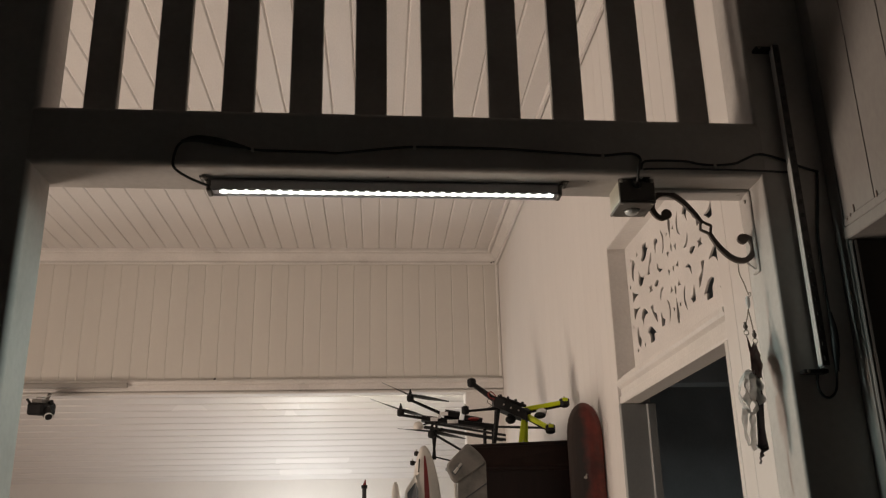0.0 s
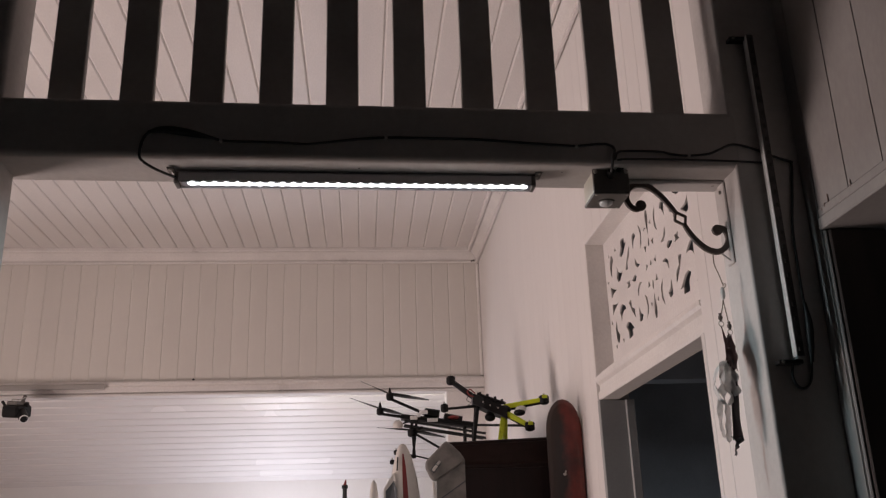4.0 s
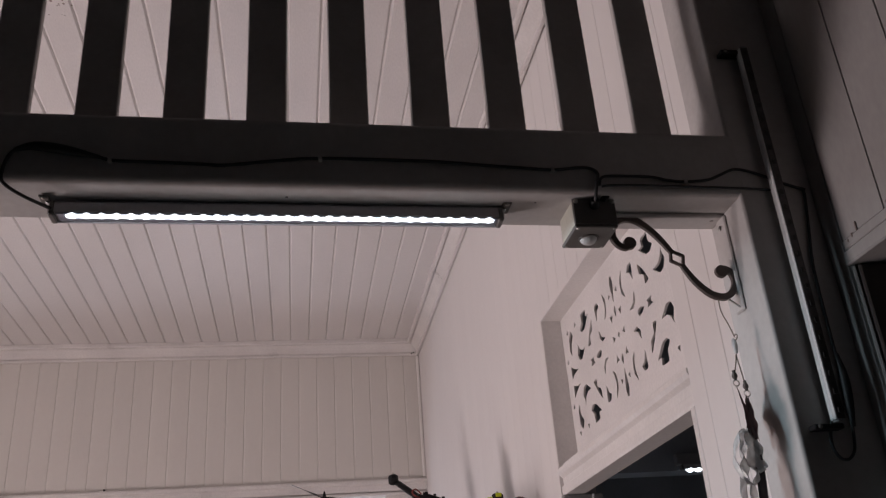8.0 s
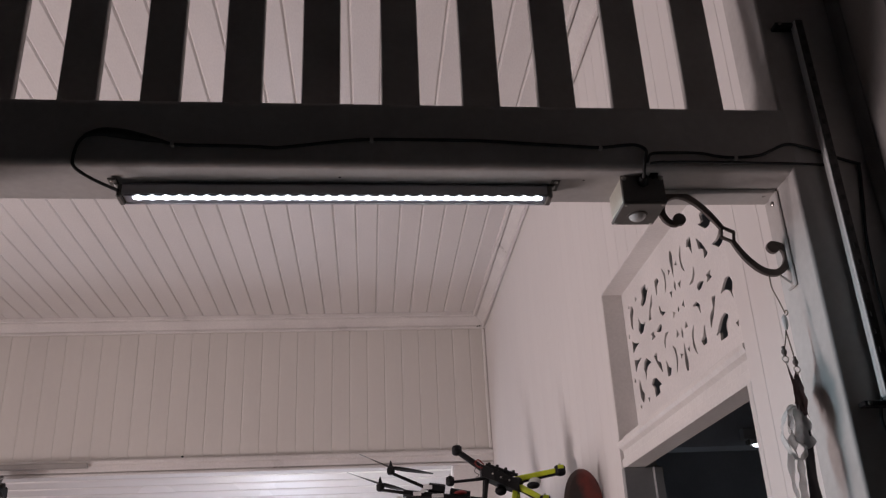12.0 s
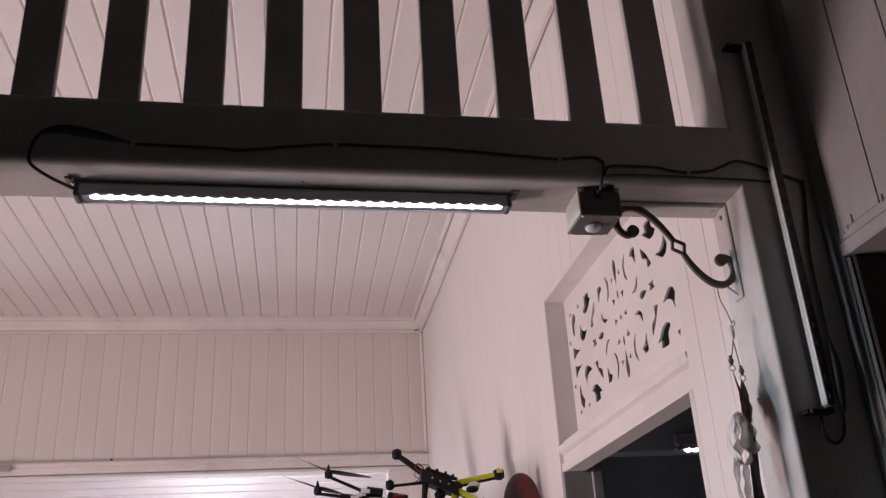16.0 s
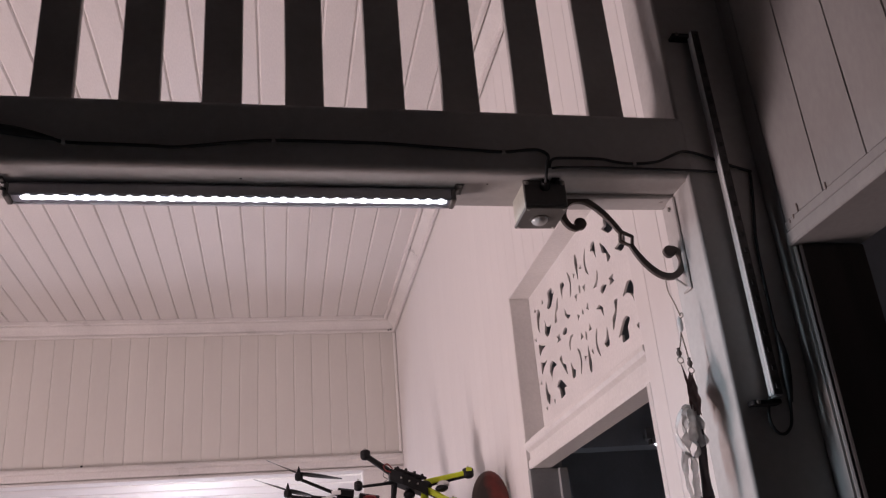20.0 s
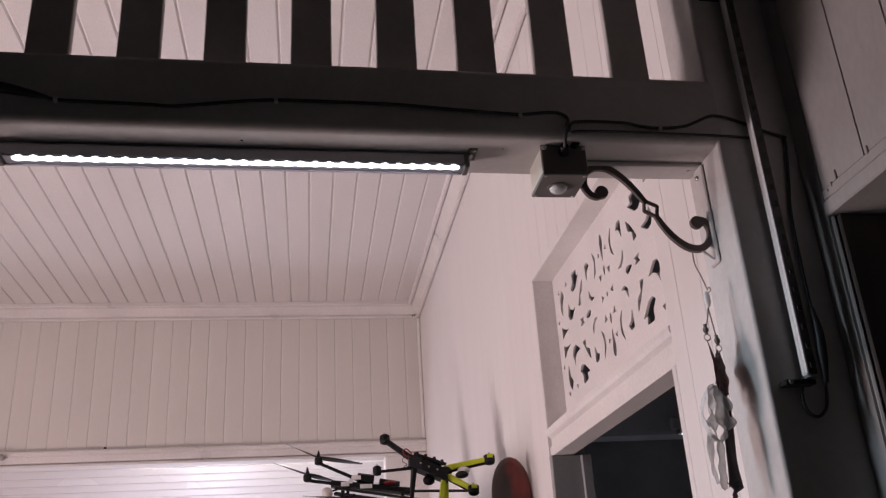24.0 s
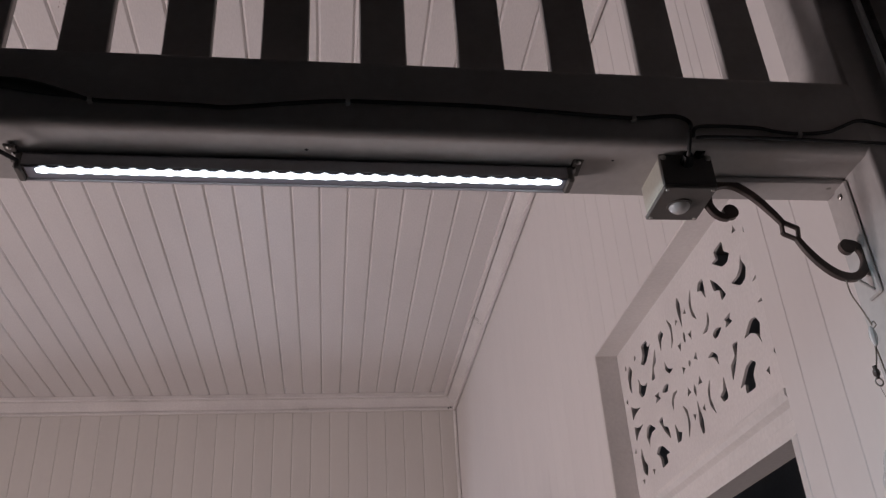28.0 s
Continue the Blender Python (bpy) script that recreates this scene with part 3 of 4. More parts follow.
def light_bar(parent, x0, x1, y, z, count, r=0.0078, flat=(1, 0.55, 0.46), off=0.0075):
    housing = part("housing", moulding(prof, (x0, y, z), (x1, y, z), (0, -1, 0)), HOUSING, parent)
    part("cover", box(x0 + 0.006, x1 - 0.004, y - 0.0112, y + 0.0080, z + 0.0012, z + 0.0028, 0.0006), LENS, housing, "frosted cover strip")
    for x in (x0, x1):
        part("end_cap", box(x - 0.004, x + 0.004, y - 0.013, y + 0.013, z - 0.001, z + 0.018, 0.002), GREYBOX, parent)
    # emitting strip modelled as the diodes' bloom, to close the dark gaps
    part("glow_strip", box(x0 + 0.0165, x1 - 0.0095, y - off - 0.0032, y - off + 0.0030, z - 0.0016, z + 0.0016, 0.0010), LED, parent, "glowing strip that stands in for bloom between the diodes")
    one = None
    step = (x1 - x0 - 0.0235) / count
    for i in range(count):
        x = x0 + 0.0155 + step * (i + 0.5)
        if one is None:
            one = part("diode", ball((0, y - off, z + 0.0006), r, flat, 14), LED, parent, smooth=True)
            one.location.x = x
        else:
            repeat(one, Matrix.Translation((x, 0, 0)), parent)


light_bar(bar_lamp, -0.144, 0.410, 1.4400, 2.1890, 31)
bar_lamp.rotation_euler.y = radians(0.42)
for x in (-0.152, 0.418):
    clip = part("mounting_clip", box(x - 0.006, x + 0.006, 1.418, 1.448, 2.2075, 2.2105, 0.001), GREYBOX, bar_lamp)
    part("clip_arm", bar((x, 1.434, 2.208), (x + (0.012 if x < 0 else -0.012), 1.436, 2.197), 0.010, 0.003), GREYBOX, clip)
    part("screw", ball((x, 1.421, 2.2068), 0.0030, (1, 1, 0.5), 8), STEEL, clip)

bar_two = thing("led_light_bar", "lit light bar under a beam of the unlit room", "lamp", at=(1.86, 3.57, 2.28))
light_bar(bar_two, 1.553, 2.166, 3.566, 2.258, 19, 0.0160, (1, 0.8, 0.7), 0.0)
part("backing_rail", box(1.54, 2.18, 3.566, 3.5995, 2.2785, 2.32, 0.003), ALU, bar_two)
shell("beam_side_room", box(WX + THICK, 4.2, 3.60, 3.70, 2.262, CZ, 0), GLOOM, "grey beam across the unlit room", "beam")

# ---- wiring on the rail ----
FACE = SY0 - 0.0045
cable = thing("cable", "black cable stapled along the painted rail", "cable", at=(0.1, FACE, 2.24))
part("cord", sweep([(-0.140, 1.437, 2.200), (-0.150, 1.420, 2.198), (-0.171, 1.396, 2.200), (-0.187, FACE, 2.208), (-0.190, FACE, 2.222), (-0.186, FACE, 2.242), (-0.177, FACE, 2.253), (-0.160, FACE, 2.2575), (-0.139, FACE, 2.256), (-0.113, FACE, 2.251), (-0.090, FACE, 2.246), (-0.068, FACE, 2.2395), (-0.020, FACE, 2.238), (0.030, FACE, 2.2365), (0.056, FACE, 2.235), (0.086, FACE, 2.238), (0.130, FACE, 2.2435), (0.175, FACE, 2.247), (0.250, FACE, 2.2465), (0.320, FACE, 2.245), (0.385, FACE, 2.2405), (0.440, FACE, 2.237), (0.474, FACE, 2.2355), (0.505, FACE, 2.239), (0.522, FACE, 2.2385), (0.532, FACE, 2.231), (0.528, FACE - 0.003, 2.216), (0.527, 1.388, 2.200), (0.528, 1.398, 2.196)], circle(0.0022), up=(0.01, 1, 0.02)), RUBBER, cable, smooth=True)
part("sleeve", sweep([(-0.180, FACE, 2.2525), (-0.160, FACE - 0.001, 2.2570), (-0.135, FACE - 0.001, 2.2545), (-0.110, FACE, 2.2500), (-0.084, FACE, 2.2440)], circle(0.0066), up=(0.01, 1, 0.02), widths=lambda s: 0.35 + 0.65 * math.sin(math.pi * min(max(s, 0.02), 0.98))), RUBBER, cable, "heat-shrink sleeve over a joint", smooth=True)
lead = thing("cable", "pair of black leads running from the sensor to the post", "cable", at=(0.66, FACE, 2.23))
part("cord", sweep([(0.531, FACE - 0.002, 2.212), (0.536, FACE, 2.224), (0.550, FACE, 2.2275), (0.602, FACE, 2.2270), (0.625, FACE, 2.2225), (0.649, FACE, 2.2205), (0.682, FACE, 2.2235), (0.700, FACE, 2.2305), (0.722, FACE, 2.2400), (0.742, FACE, 2.2380), (0.765, FACE, 2.2300), (0.795, FACE, 2.218), (0.819, FACE, 2.2105)], circle(0.0020), up=(0.01, 1, 0.02)), RUBBER, lead, smooth=True)
part("cord", sweep([(0.535, FACE, 2.212), (0.549, FACE, 2.2135), (0.593, FACE, 2.2140), (0.672, FACE, 2.2125), (0.735, FACE, 2.211), (0.775, FACE, 2.209)], circle(0.0018), up=(0.01, 1, 0.02)), RUBBER, lead, smooth=True)
for x, z, p in ((0.176, 2.2470, cable), (-0.072, 2.2405, cable), (0.472, 2.2355, cable), (0.651, 2.2205, lead)):
    part("staple", box(x - 0.0024, x + 0.0024, FACE - 0.0026, SY0 - 0.0005, z - 0.0034, z + 0.0034, 0.0008), SCREEN, p)

# ---- presence sensor ----
sensor = thing("presence_sensor", "small square presence sensor box screwed under the rail", "sensor", at=(0.513, 1.445, 2.2))
part("case", box(0.4855, 0.5415, 1.4165, 1.476, 2.1615, 2.1980, 0.0025), SIDEBOX, sensor, "pale translucent plastic case")
part("front_plate", box(0.4845, 0.5425, 1.4125, 1.4163, 2.1605, 2.1985, 0.0012), GREYBOX, sensor, "grey front plate")
part("base_plate", box(0.4845, 0.5425, 1.413, 1.477, 2.1565, 2.1613, 0.0012), GREYBOX, sensor, "grey base plate")
dome = part("lens", ball((0.512, 1.447, 2.1565), 0.0118, (1, 1, 0.75), 20), DOME, sensor, "milky domed lens", smooth=True)
part("lens_ring", rod((0.512, 1.447, 2.1548), (0.512, 1.447, 2.1568), 0.0138, n=20), GREYBOX, dome)
for x in (0.489, 0.538):
    for y in (1.4175, 1.4725):
        part("screw", ball((x, y, 2.1563), 0.0022, (1, 1, 0.5), 8), STEEL, sensor)
    part("screw", ball((x, 1.4118, 2.1935), 0.0034, (1, 0.5, 1), 8), STEEL, sensor)
part("gland", rod((0.514, 1.4135, 2.188), (0.512, 1.402, 2.191), 0.0075, 0.005, n=12), BLACK, sensor)
part("nut", rod((0.528, 1.4125, 2.198), (0.528, 1.404, 2.199), 0.006, n=6), BLACK, sensor)
sensor.location += Vector((0.0155, -0.008, 0.0080))
for x, y in ((0.455, 1.418), (0.135, 1.416)):
    nail = tagged(part("nail", ball((x, y, 2.2103 - 0.0115 * (x - 0.16)), 0.0022, (1, 1, 0.4), 8), RUBBER), "small dark nail head in the painted rail", "nail", group="nails")

# ---- scroll bracket ----
BY = 1.445
bracket = thing("scroll_bracket", "brown cast-iron scroll bracket in the corner of the opening", "bracket", at=(0.7, BY, 2.15))
flat = [(-0.0036, -0.0022), (-0.0036, 0.0022), (-0.0030, 0.0028), (0.0030, 0.0028), (0.0036, 0.0022), (0.0036, -0.0022), (0.0030, -0.0028), (-0.0030, -0.0028)]
swell = lambda s: 0.8 + 0.45 * math.sin(math.pi * s) ** 0.5
part("scroll", sweep([(0.5830, BY, 2.1560), (0.5760, BY, 2.1470), (0.5650, BY, 2.1510), (0.5585, BY, 2.1640), (0.5625, BY, 2.1800), (0.5760, BY, 2.1890), (0.5930, BY, 2.1880), (0.6110, BY, 2.1750), (0.6270, BY, 2.1560), (0.6390, BY, 2.1380)], flat, up=(0, 1, 0), widths=swell), IRON, bracket)
part("scroll", sweep([(0.6480, BY, 2.1230), (0.6570, BY, 2.1060), (0.6690, BY, 2.0900), (0.6840, BY, 2.0780), (0.7000, BY, 2.0750), (0.7130, BY, 2.0830), (0.7190, BY, 2.0970), (0.7150, BY, 2.1110), (0.7050, BY, 2.1160), (0.6990, BY, 2.1100)], flat, up=(0, 1, 0), widths=swell), IRON, bracket)
part("boss", rod((0.5810, BY - 0.003, 2.1535), (0.5810, BY + 0.003, 2.1535), 0.0085, n=16), IRON, bracket)
part("boss", rod((0.7025, BY - 0.003, 2.1115), (0.7025, BY + 0.003, 2.1115), 0.0085, n=16), IRON, bracket)
dm = [(0.6365, 2.1425), (0.6530, 2.1345), (0.6505, 2.1195), (0.6345, 2.1275)]
for i in range(4):
    (xa, za), (xb, zb) = dm[i], dm[(i + 1) % 4]
    part("diamond_side", bar((xa, BY, za), (xb, BY, zb), 0.0058, 0.0036, up=(0.3, 0, 1)), IRON, bracket)
part("leg", box(0.548, 0.7215, BY - 0.006, BY + 0.032, 2.1905, 2.1970, 0.0018), SCREEN, bracket, "painted flat iron leg under the rail")
part("leg", box(0.7178, 0.7222, BY - 0.010, BY + 0.014, 2.054, 2.1924, 0.0018), SCREEN, bracket, "painted flat iron leg against the post")
part("packer", box(0.7222, 0.7249, BY - 0.004, BY + 0.010, 2.07, 2.185, 0.0005), IRON, bracket)
part("tie", rod((0.700, BY, 2.0755), (0.7168, BY - 0.002, 2.060), 0.0016, n=8), SCREEN, bracket)
part("screw", ball((0.708, BY + 0.006, 2.1915), 0.0036, (1, 1, 0.5), 10), STEEL, bracket)
part("screw", ball((0.7163, BY + 0.004, 2.178), 0.0036, (0.5, 1, 1), 10), STEEL, bracket)

bracket.location += Vector((0.005, 0, 0.0070))

# ---- hanging mobile ----
HX, HY = 0.684, 1.434
mobile = thing("hanging_mobile", "hanging mobile of cord, swivels, ribbons and clear film", "mobile", at=(HX, HY, 2.07))
part("cord", sweep([(0.695, BY, 2.0815), (0.693, 1.441, 2.060), (0.697, 1.438, 2.042), (0.700, HY, 2.022)], circle(0.0009, 6), up=(0.1, 1, 0.1)), CORD, mobile)
bead = part("bead", ball((0.6975, HY, 2.010), 0.0050, (0.8, 0.8, 2.2), 9), FILM, mobile, "clear faceted bead")
part("hook", sweep([(0.700, HY, 2.024), (0.703, HY, 2.026), (0.704, HY, 2.022), (0.700, HY, 2.018)], circle(0.0008, 6), up=(0, 1, 0.1)), STEEL, bead)
part("cord", sweep([(0.6965, HY, 1.999), (0.694, HY, 1.988), (0.690, HY, 1.976)], circle(0.0009, 6), up=(0.1, 1, 0.1)), CORD, mobile)
part("cord", sweep([(0.6965, HY, 1.999), (0.700, 1.437, 1.980), (0.703, 1.440, 1.964)], circle(0.0009, 6), up=(0.1, 1, 0.1)), CORD, mobile)
for x, y, z in ((0.6885, HY, 1.9680), (0.7035, 1.440, 1.9560)):
    swivel = part("swivel", merge(rod((x, y, z + 0.010), (x, y, z - 0.003), 0.0022, 0.0018, n=10), ball((x, y, z + 0.003), 0.0036, (1, 1, 1.3), 10)), IRON, mobile)
    ring = [(x + 0.0040 * math.cos(a), y, z - 0.0065 + 0.0040 * math.sin(a)) for a in [2 * math.pi * i / 12 for i in range(13)]]
    part("ring", sweep(ring, circle(0.0009, 6), steps=0, up=(0, 1, 0)), STEEL, swivel)


def ribbon(name, line, width, mat, label, face=20.0, twist=30.0, crush=0.2, seed=1, thick=0.0006):
    """A crumpled band along a line: face is the way its width lies in plan, twist turns it on the way down."""
    pts = smooth_line(line, 7)
    rnd = random.Random(seed)
    bm = bmesh.new()
    rows, n = [], 7
    waves = [(rnd.uniform(4, 22), rnd.uniform(0, 6), rnd.uniform(-1, 1)) for k in range(5)]
    for i, p in enumerate(pts):
        s = i / (len(pts) - 1)
        a = radians(face + twist * s)
        side, out = Vector((math.cos(a), math.sin(a), 0)), Vector((-math.sin(a), math.cos(a), 0))
        w = width(s)
        row = []
        for k in range(n):
            u = k / (n - 1) - 0.5
            push = sum(g * math.sin(f * s + h + 7 * u * g) for f, h, g in waves) * crush * w * 0.35
            row.append(bm.verts.new(p + side * (u * w * (1 + 0.12 * math.sin(waves[0][0] * s + waves[1][1]))) + out * push + Vector((0, 0, 0.12 * w * math.sin(9 * u + 5 * s)))))
        rows.append(row)
    for a, b in zip(rows, rows[1:]):
        for k in range(n - 1):
            bm.faces.new((a[k], a[k + 1], b[k + 1], b[k]))
    bmesh.ops.solidify(bm, geom=bm.faces[:], thickness=thick)
    return part(name, bm, mat, mobile, label, smooth=True)


ribbon("ribbon", [(0.6880, HY, 1.9570), (0.692, HY, 1.938), (0.694, HY, 1.920), (0.692, HY, 1.898)], lambda s: 0.005 + 0.036 * s ** 0.7, CLOTH, "maroon cloth ribbon", 50, 4, 0.035, 3)
ribbon("ribbon", [(0.7032, 1.440, 1.9450), (0.702, 1.438, 1.930), (0.700, 1.436, 1.912), (0.700, 1.436, 1.890)], lambda s: 0.006 + 0.050 * math.sin(math.pi * min(0.1 + s * 0.7, 1)), CLOTH, "maroon cloth ribbon", 54, -4, 0.035, 5)
ribbon("ribbon", [(0.697, HY, 1.906), (0.697, HY, 1.880), (0.694, HY, 1.845), (0.692, HY, 1.812), (0.691, HY, 1.784)], lambda s: 0.005 + 0.013 * s, GREYRIB, "dark grey crumpled ribbon", -6, 16, 0.12, 7)
ribbon("ribbon", [(0.691, HY, 1.790), (0.689, HY, 1.780), (0.686, HY, 1.772), (0.684, HY, 1.763)], lambda s: 0.018 - 0.012 * s, GREYRIB, "knotted grey ribbon end", 10, 80, 0.5, 9)
# the film is folded into a drooping loop, with two cut ends below it
ribbon("film", [(0.688, HY, 1.903), (0.676, HY - 0.004, 1.897), (0.667, HY - 0.004, 1.882), (0.666, HY - 0.002, 1.864), (0.670, HY, 1.848), (0.678, HY + 0.002, 1.838)], lambda s: 0.010 + 0.010 * math.sin(math.pi * s), FILM, "crumpled clear plastic film", 50, 50, 0.3, 11)
ribbon("film", [(0.689, HY, 1.903), (0.683, HY + 0.005, 1.886), (0.678, HY + 0.004, 1.866), (0.679, HY + 0.002, 1.838)], lambda s: 0.012 + 0.020 * math.sin(math.pi * s), FILM, "crumpled clear plastic film", 25, 40, 0.4, 13)
ribbon("film", [(0.690, HY, 1.900), (0.692, HY - 0.003, 1.876), (0.691, HY - 0.003, 1.852), (0.684, HY, 1.836)], lambda s: 0.010 + 0.014 * math.sin(math.pi * s), FILM, "crumpled clear plastic film", -20, 70, 0.4, 17)
ribbon("film", [(0.672, HY, 1.845), (0.668, HY, 1.826), (0.668, HY, 1.806), (0.670, HY, 1.790)], lambda s: 0.012 - 0.003 * s, FILM, "strip of clear plastic film", 20, 20, 0.15, 19)
ribbon("film", [(0.682, HY, 1.840), (0.680, HY, 1.820), (0.678, HY, 1.800), (0.677, HY, 1.783)], lambda s: 0.013 - 0.003 * s, FILM, "strip of clear plastic film", 30, -20, 0.15, 23)

# ---- upright strip light on the post ----
strip = thing("strip_light", "unlit slim aluminium strip light fixed upright on the post", "lamp", at=(0.763, SY0, 1.87))
def upright(x0, x1, y0, y1, z0=1.896, z1=2.430):
    """A length of section with its edges broken; y0 and y1 are how far it stands off the post."""
    c = min(x1 - x0, y1 - y0) * 0.18
    ring = [(x0 + c, y0), (x1 - c, y0), (x1, y0 + c), (x1, y1 - c), (x1 - c, y1), (x0 + c, y1), (x0, y1 - c), (x0, y0 + c)]
    return loft([[Vector((x, SY0 - y, z)) for x, y in ring] for z in (z0, z1)])


part("channel", upright(0.7672, 0.7778, 0.0092, 0.0215, 1.893, 2.433), ALU, strip)
part("face_strip", upright(0.7662, 0.7671, 0.0092, 0.0148), PALEALU, strip, "pale reflective face strip")
part("face_strip", upright(0.7662, 0.7671, 0.0153, 0.0216), PALEALU, strip, "pale reflective face strip")
part("side_strip", upright(0.7674, 0.7776, 0.0216, 0.0225), STRIPBED, strip, "dark strip of unlit diodes")
for i in range(24):
    m = Matrix.Translation((0, 0, 1.906 + i * 0.0224))
    if i == 0:
        chip = part("diode", box(0.7702, 0.7752, SY0 - 0.0241, SY0 - 0.0226, -0.0035, 0.0035, 0.0005), CHIP, strip)
        chip.matrix_basis = m
        attach(chip, strip)
    else:
        repeat(chip, m, strip)
for z in (2.428, 1.889):
    clip = part("end_bracket", box(0.741, 0.778, SY0 - 0.016, SY0 - 0.0004, z - 0.003, z + 0.003, 0.001), BLACK, strip)
    part("screw", ball((0.747, SY0 - 0.017, z), 0.003, (1, 0.5, 1), 8), GREYBOX, clip)
part("flex", sweep([(0.816, FACE, 2.212), (0.816, FACE, 2.198), (0.809, FACE, 2.150), (0.801, FACE, 2.095), (0.799, FACE, 2.000), (0.800, FACE, 1.950), (0.797, FACE, 1.910), (0.7945, FACE, 1.882), (0.790, FACE, 1.862), (0.780, FACE, 1.852), (0.770, FACE, 1.854), (0.764, FACE, 1.866), (0.765, FACE, 1.882), (0.768, FACE - 0.006, 1.898)], circle(0.0019), up=(0.01, 1, 0.02)), RUBBER, strip, smooth=True)
part("sleeve", sweep([(0.800, FACE, 1.980), (0.801, FACE - 0.001, 1.950), (0.799, FACE - 0.001, 1.920), (0.797, FACE, 1.890)], circle(0.0058), up=(0.01, 1, 0.02), widths=lambda s: 0.4 + 0.6 * math.sin(math.pi * min(max(s, 0.03), 0.97))), RUBBER, strip, smooth=True)

# ---- wardrobe and what stands round it ----
wardrobe = thing("wardrobe", "dark red mahogany wardrobe with a flared crown moulding", "wardrobe", at=(0.64, 3.5, 0))
part("body", box(0.462, 0.818, 3.062, 3.86, 0, 1.925, 0.004), MAHOGANY, wardrobe)
crown = [(0.004, -0.020), (0.007, -0.016), (0.008, -0.008), (0.016, -0.002), (0.062, 0.046), (0.066, 0.048), (0.067, 0.056), (0.063, 0.058)]


def crown_ring(o, z):
    """The crown sits a little askew, its wall side higher."""
    ring = [(0.462 - o, 3.062 - o), (0.820, 3.062 - o), (0.820, 3.865), (0.462 - o, 3.865)]
    return [Vector((x, y, z + max(0, 0.030 * (x - 0.40)) * (z > 1.94))) for x, y in ring]


part("crown", loft([crown_ring(o, 1.9080 + z) for o, z in crown]), MAHOGANY, wardrobe)
TOP = 1.9080 + 0.058 + 0.006

shield = thing("painted_board", "worn red enamelled board with a rounded top, leaning by the wardrobe", "board", at=(0.77, 2.93, 0))


def rounded_board(width, foot, height, depth, inset):
    bm = bmesh.new()
    rings = []
    for off, d in ((inset, 0.0), (0.0, depth * 0.3), (0.0, depth * 0.5), (inset * 0.5, depth * 0.66), (inset * 1.6, depth * 0.80), (width * 0.14, depth * 0.9), (width * 0.25, depth * 0.97), (width * 0.38, depth)):
        ring = [Vector((-(width / 2 - off), d, foot)), Vector(((width / 2 - off), d, foot))]
        for i in range(19):
            a = math.pi * i / 18
            ring.append(Vector(((width / 2 - off) * math.cos(a), d, height - width + (width - off) * math.sin(a) ** 0.9)))
        rings.append(ring)
    return loft(rings, bm)


bm = rounded_board(0.112, 0.0, 2.088, -0.034, 0.006)
bmesh.ops.transform(bm, matrix=pose(0.778, 2.965, 0, 0, 0, -16), verts=bm.verts)
part("face", bm, ENAMEL, shield, smooth=False)
rim = [Vector((0.0525 * math.cos(a), -0.0115, 1.977 + 0.1080 * math.sin(a) ** 0.9)) for a in [math.pi * i / 16 for i in range(17)]]
bm = sweep([Vector((0.0525, -0.0115, 0.02))] + rim + [Vector((-0.0525, -0.0115, 0.02))], circle(0.0035, 6), steps=0, up=(0, 1, 0))
bmesh.ops.transform(bm, matrix=pose(0.778, 2.965, 0, 0, 0, -16), verts=bm.verts)
part("rolled_edge", bm, RUST, shield, "dark rolled metal edge", smooth=True)
bm = merge(ball((0, 0, 0), 0.006, (1, 0.6, 0.7), 10), rod((0, 0, -0.002), (0.004, -0.004, 0.010), 0.0022, n=8))
bmesh.ops.transform(bm, matrix=pose(0.762, 2.925, 1.853, 0, 0, -16), verts=bm.verts)
part("stud", bm, STEEL, shield, smooth=True)


def blade(hub, tip, width):
    """A twisted propeller blade."""
    hub, tip = Vector(hub), Vector(tip)
    d = (tip - hub).normalized()
    side = d.cross(Vector((0, 0, 1))).normalized()
    top = side.cross(d)
    rings = []
    for i in range(7):
        s = i / 6
        w = width * (0.35 + 1.0 * math.sin(math.pi * min(0.12 + s * 0.78, 1)) ** 0.8) / 2
        a = radians(28 - 22 * s)
        e, f = side * math.cos(a) + top * math.sin(a), top * math.cos(a) - side * math.sin(a)
        p = hub + (tip - hub) * s
        rings.append([p - e * w, p - e * w * 0.2 + f * 0.0012, p + e * w, p + e * w * 0.2 - f * 0.0012])
    return loft(rings)


def motor(parent, p, r=0.013, h=0.022, mat=None):
    x, y, z = p
    can = part("motor", merge(merge(rod((x, y, z - h * 0.3), (x, y, z + h * 0.3), r, r, n=20), ball((x, y, z + h * 0.3), r, (1, 1, 0.45), 20)), ball((x, y, z - h * 0.3), r, (1, 1, 0.6), 20)), mat or BLACK, parent)
    part("shaft", rod((x, y, z + h * 0.4), (x, y, z + h * 0.4 + 0.010), 0.003, n=8), STEEL, can)
    return can


quad = thing("drone", "black drone with fluorescent yellow rear arms on the wardrobe", "drone", at=(0.6, 3.3, TOP), group="drones on the wardrobe")
part("arm_mount", merge(merge(ball((0.548, 3.270, 2.128), 0.024, (1.1, 1, 0.8), 14), ball((0.640, 3.262, 2.094), 0.022, (1.1, 1, 0.8), 14)), ball((0.596, 3.245, 2.098), 0.020, (1.3, 0.8, 0.7), 14)), BLACK, quad, smooth=True)
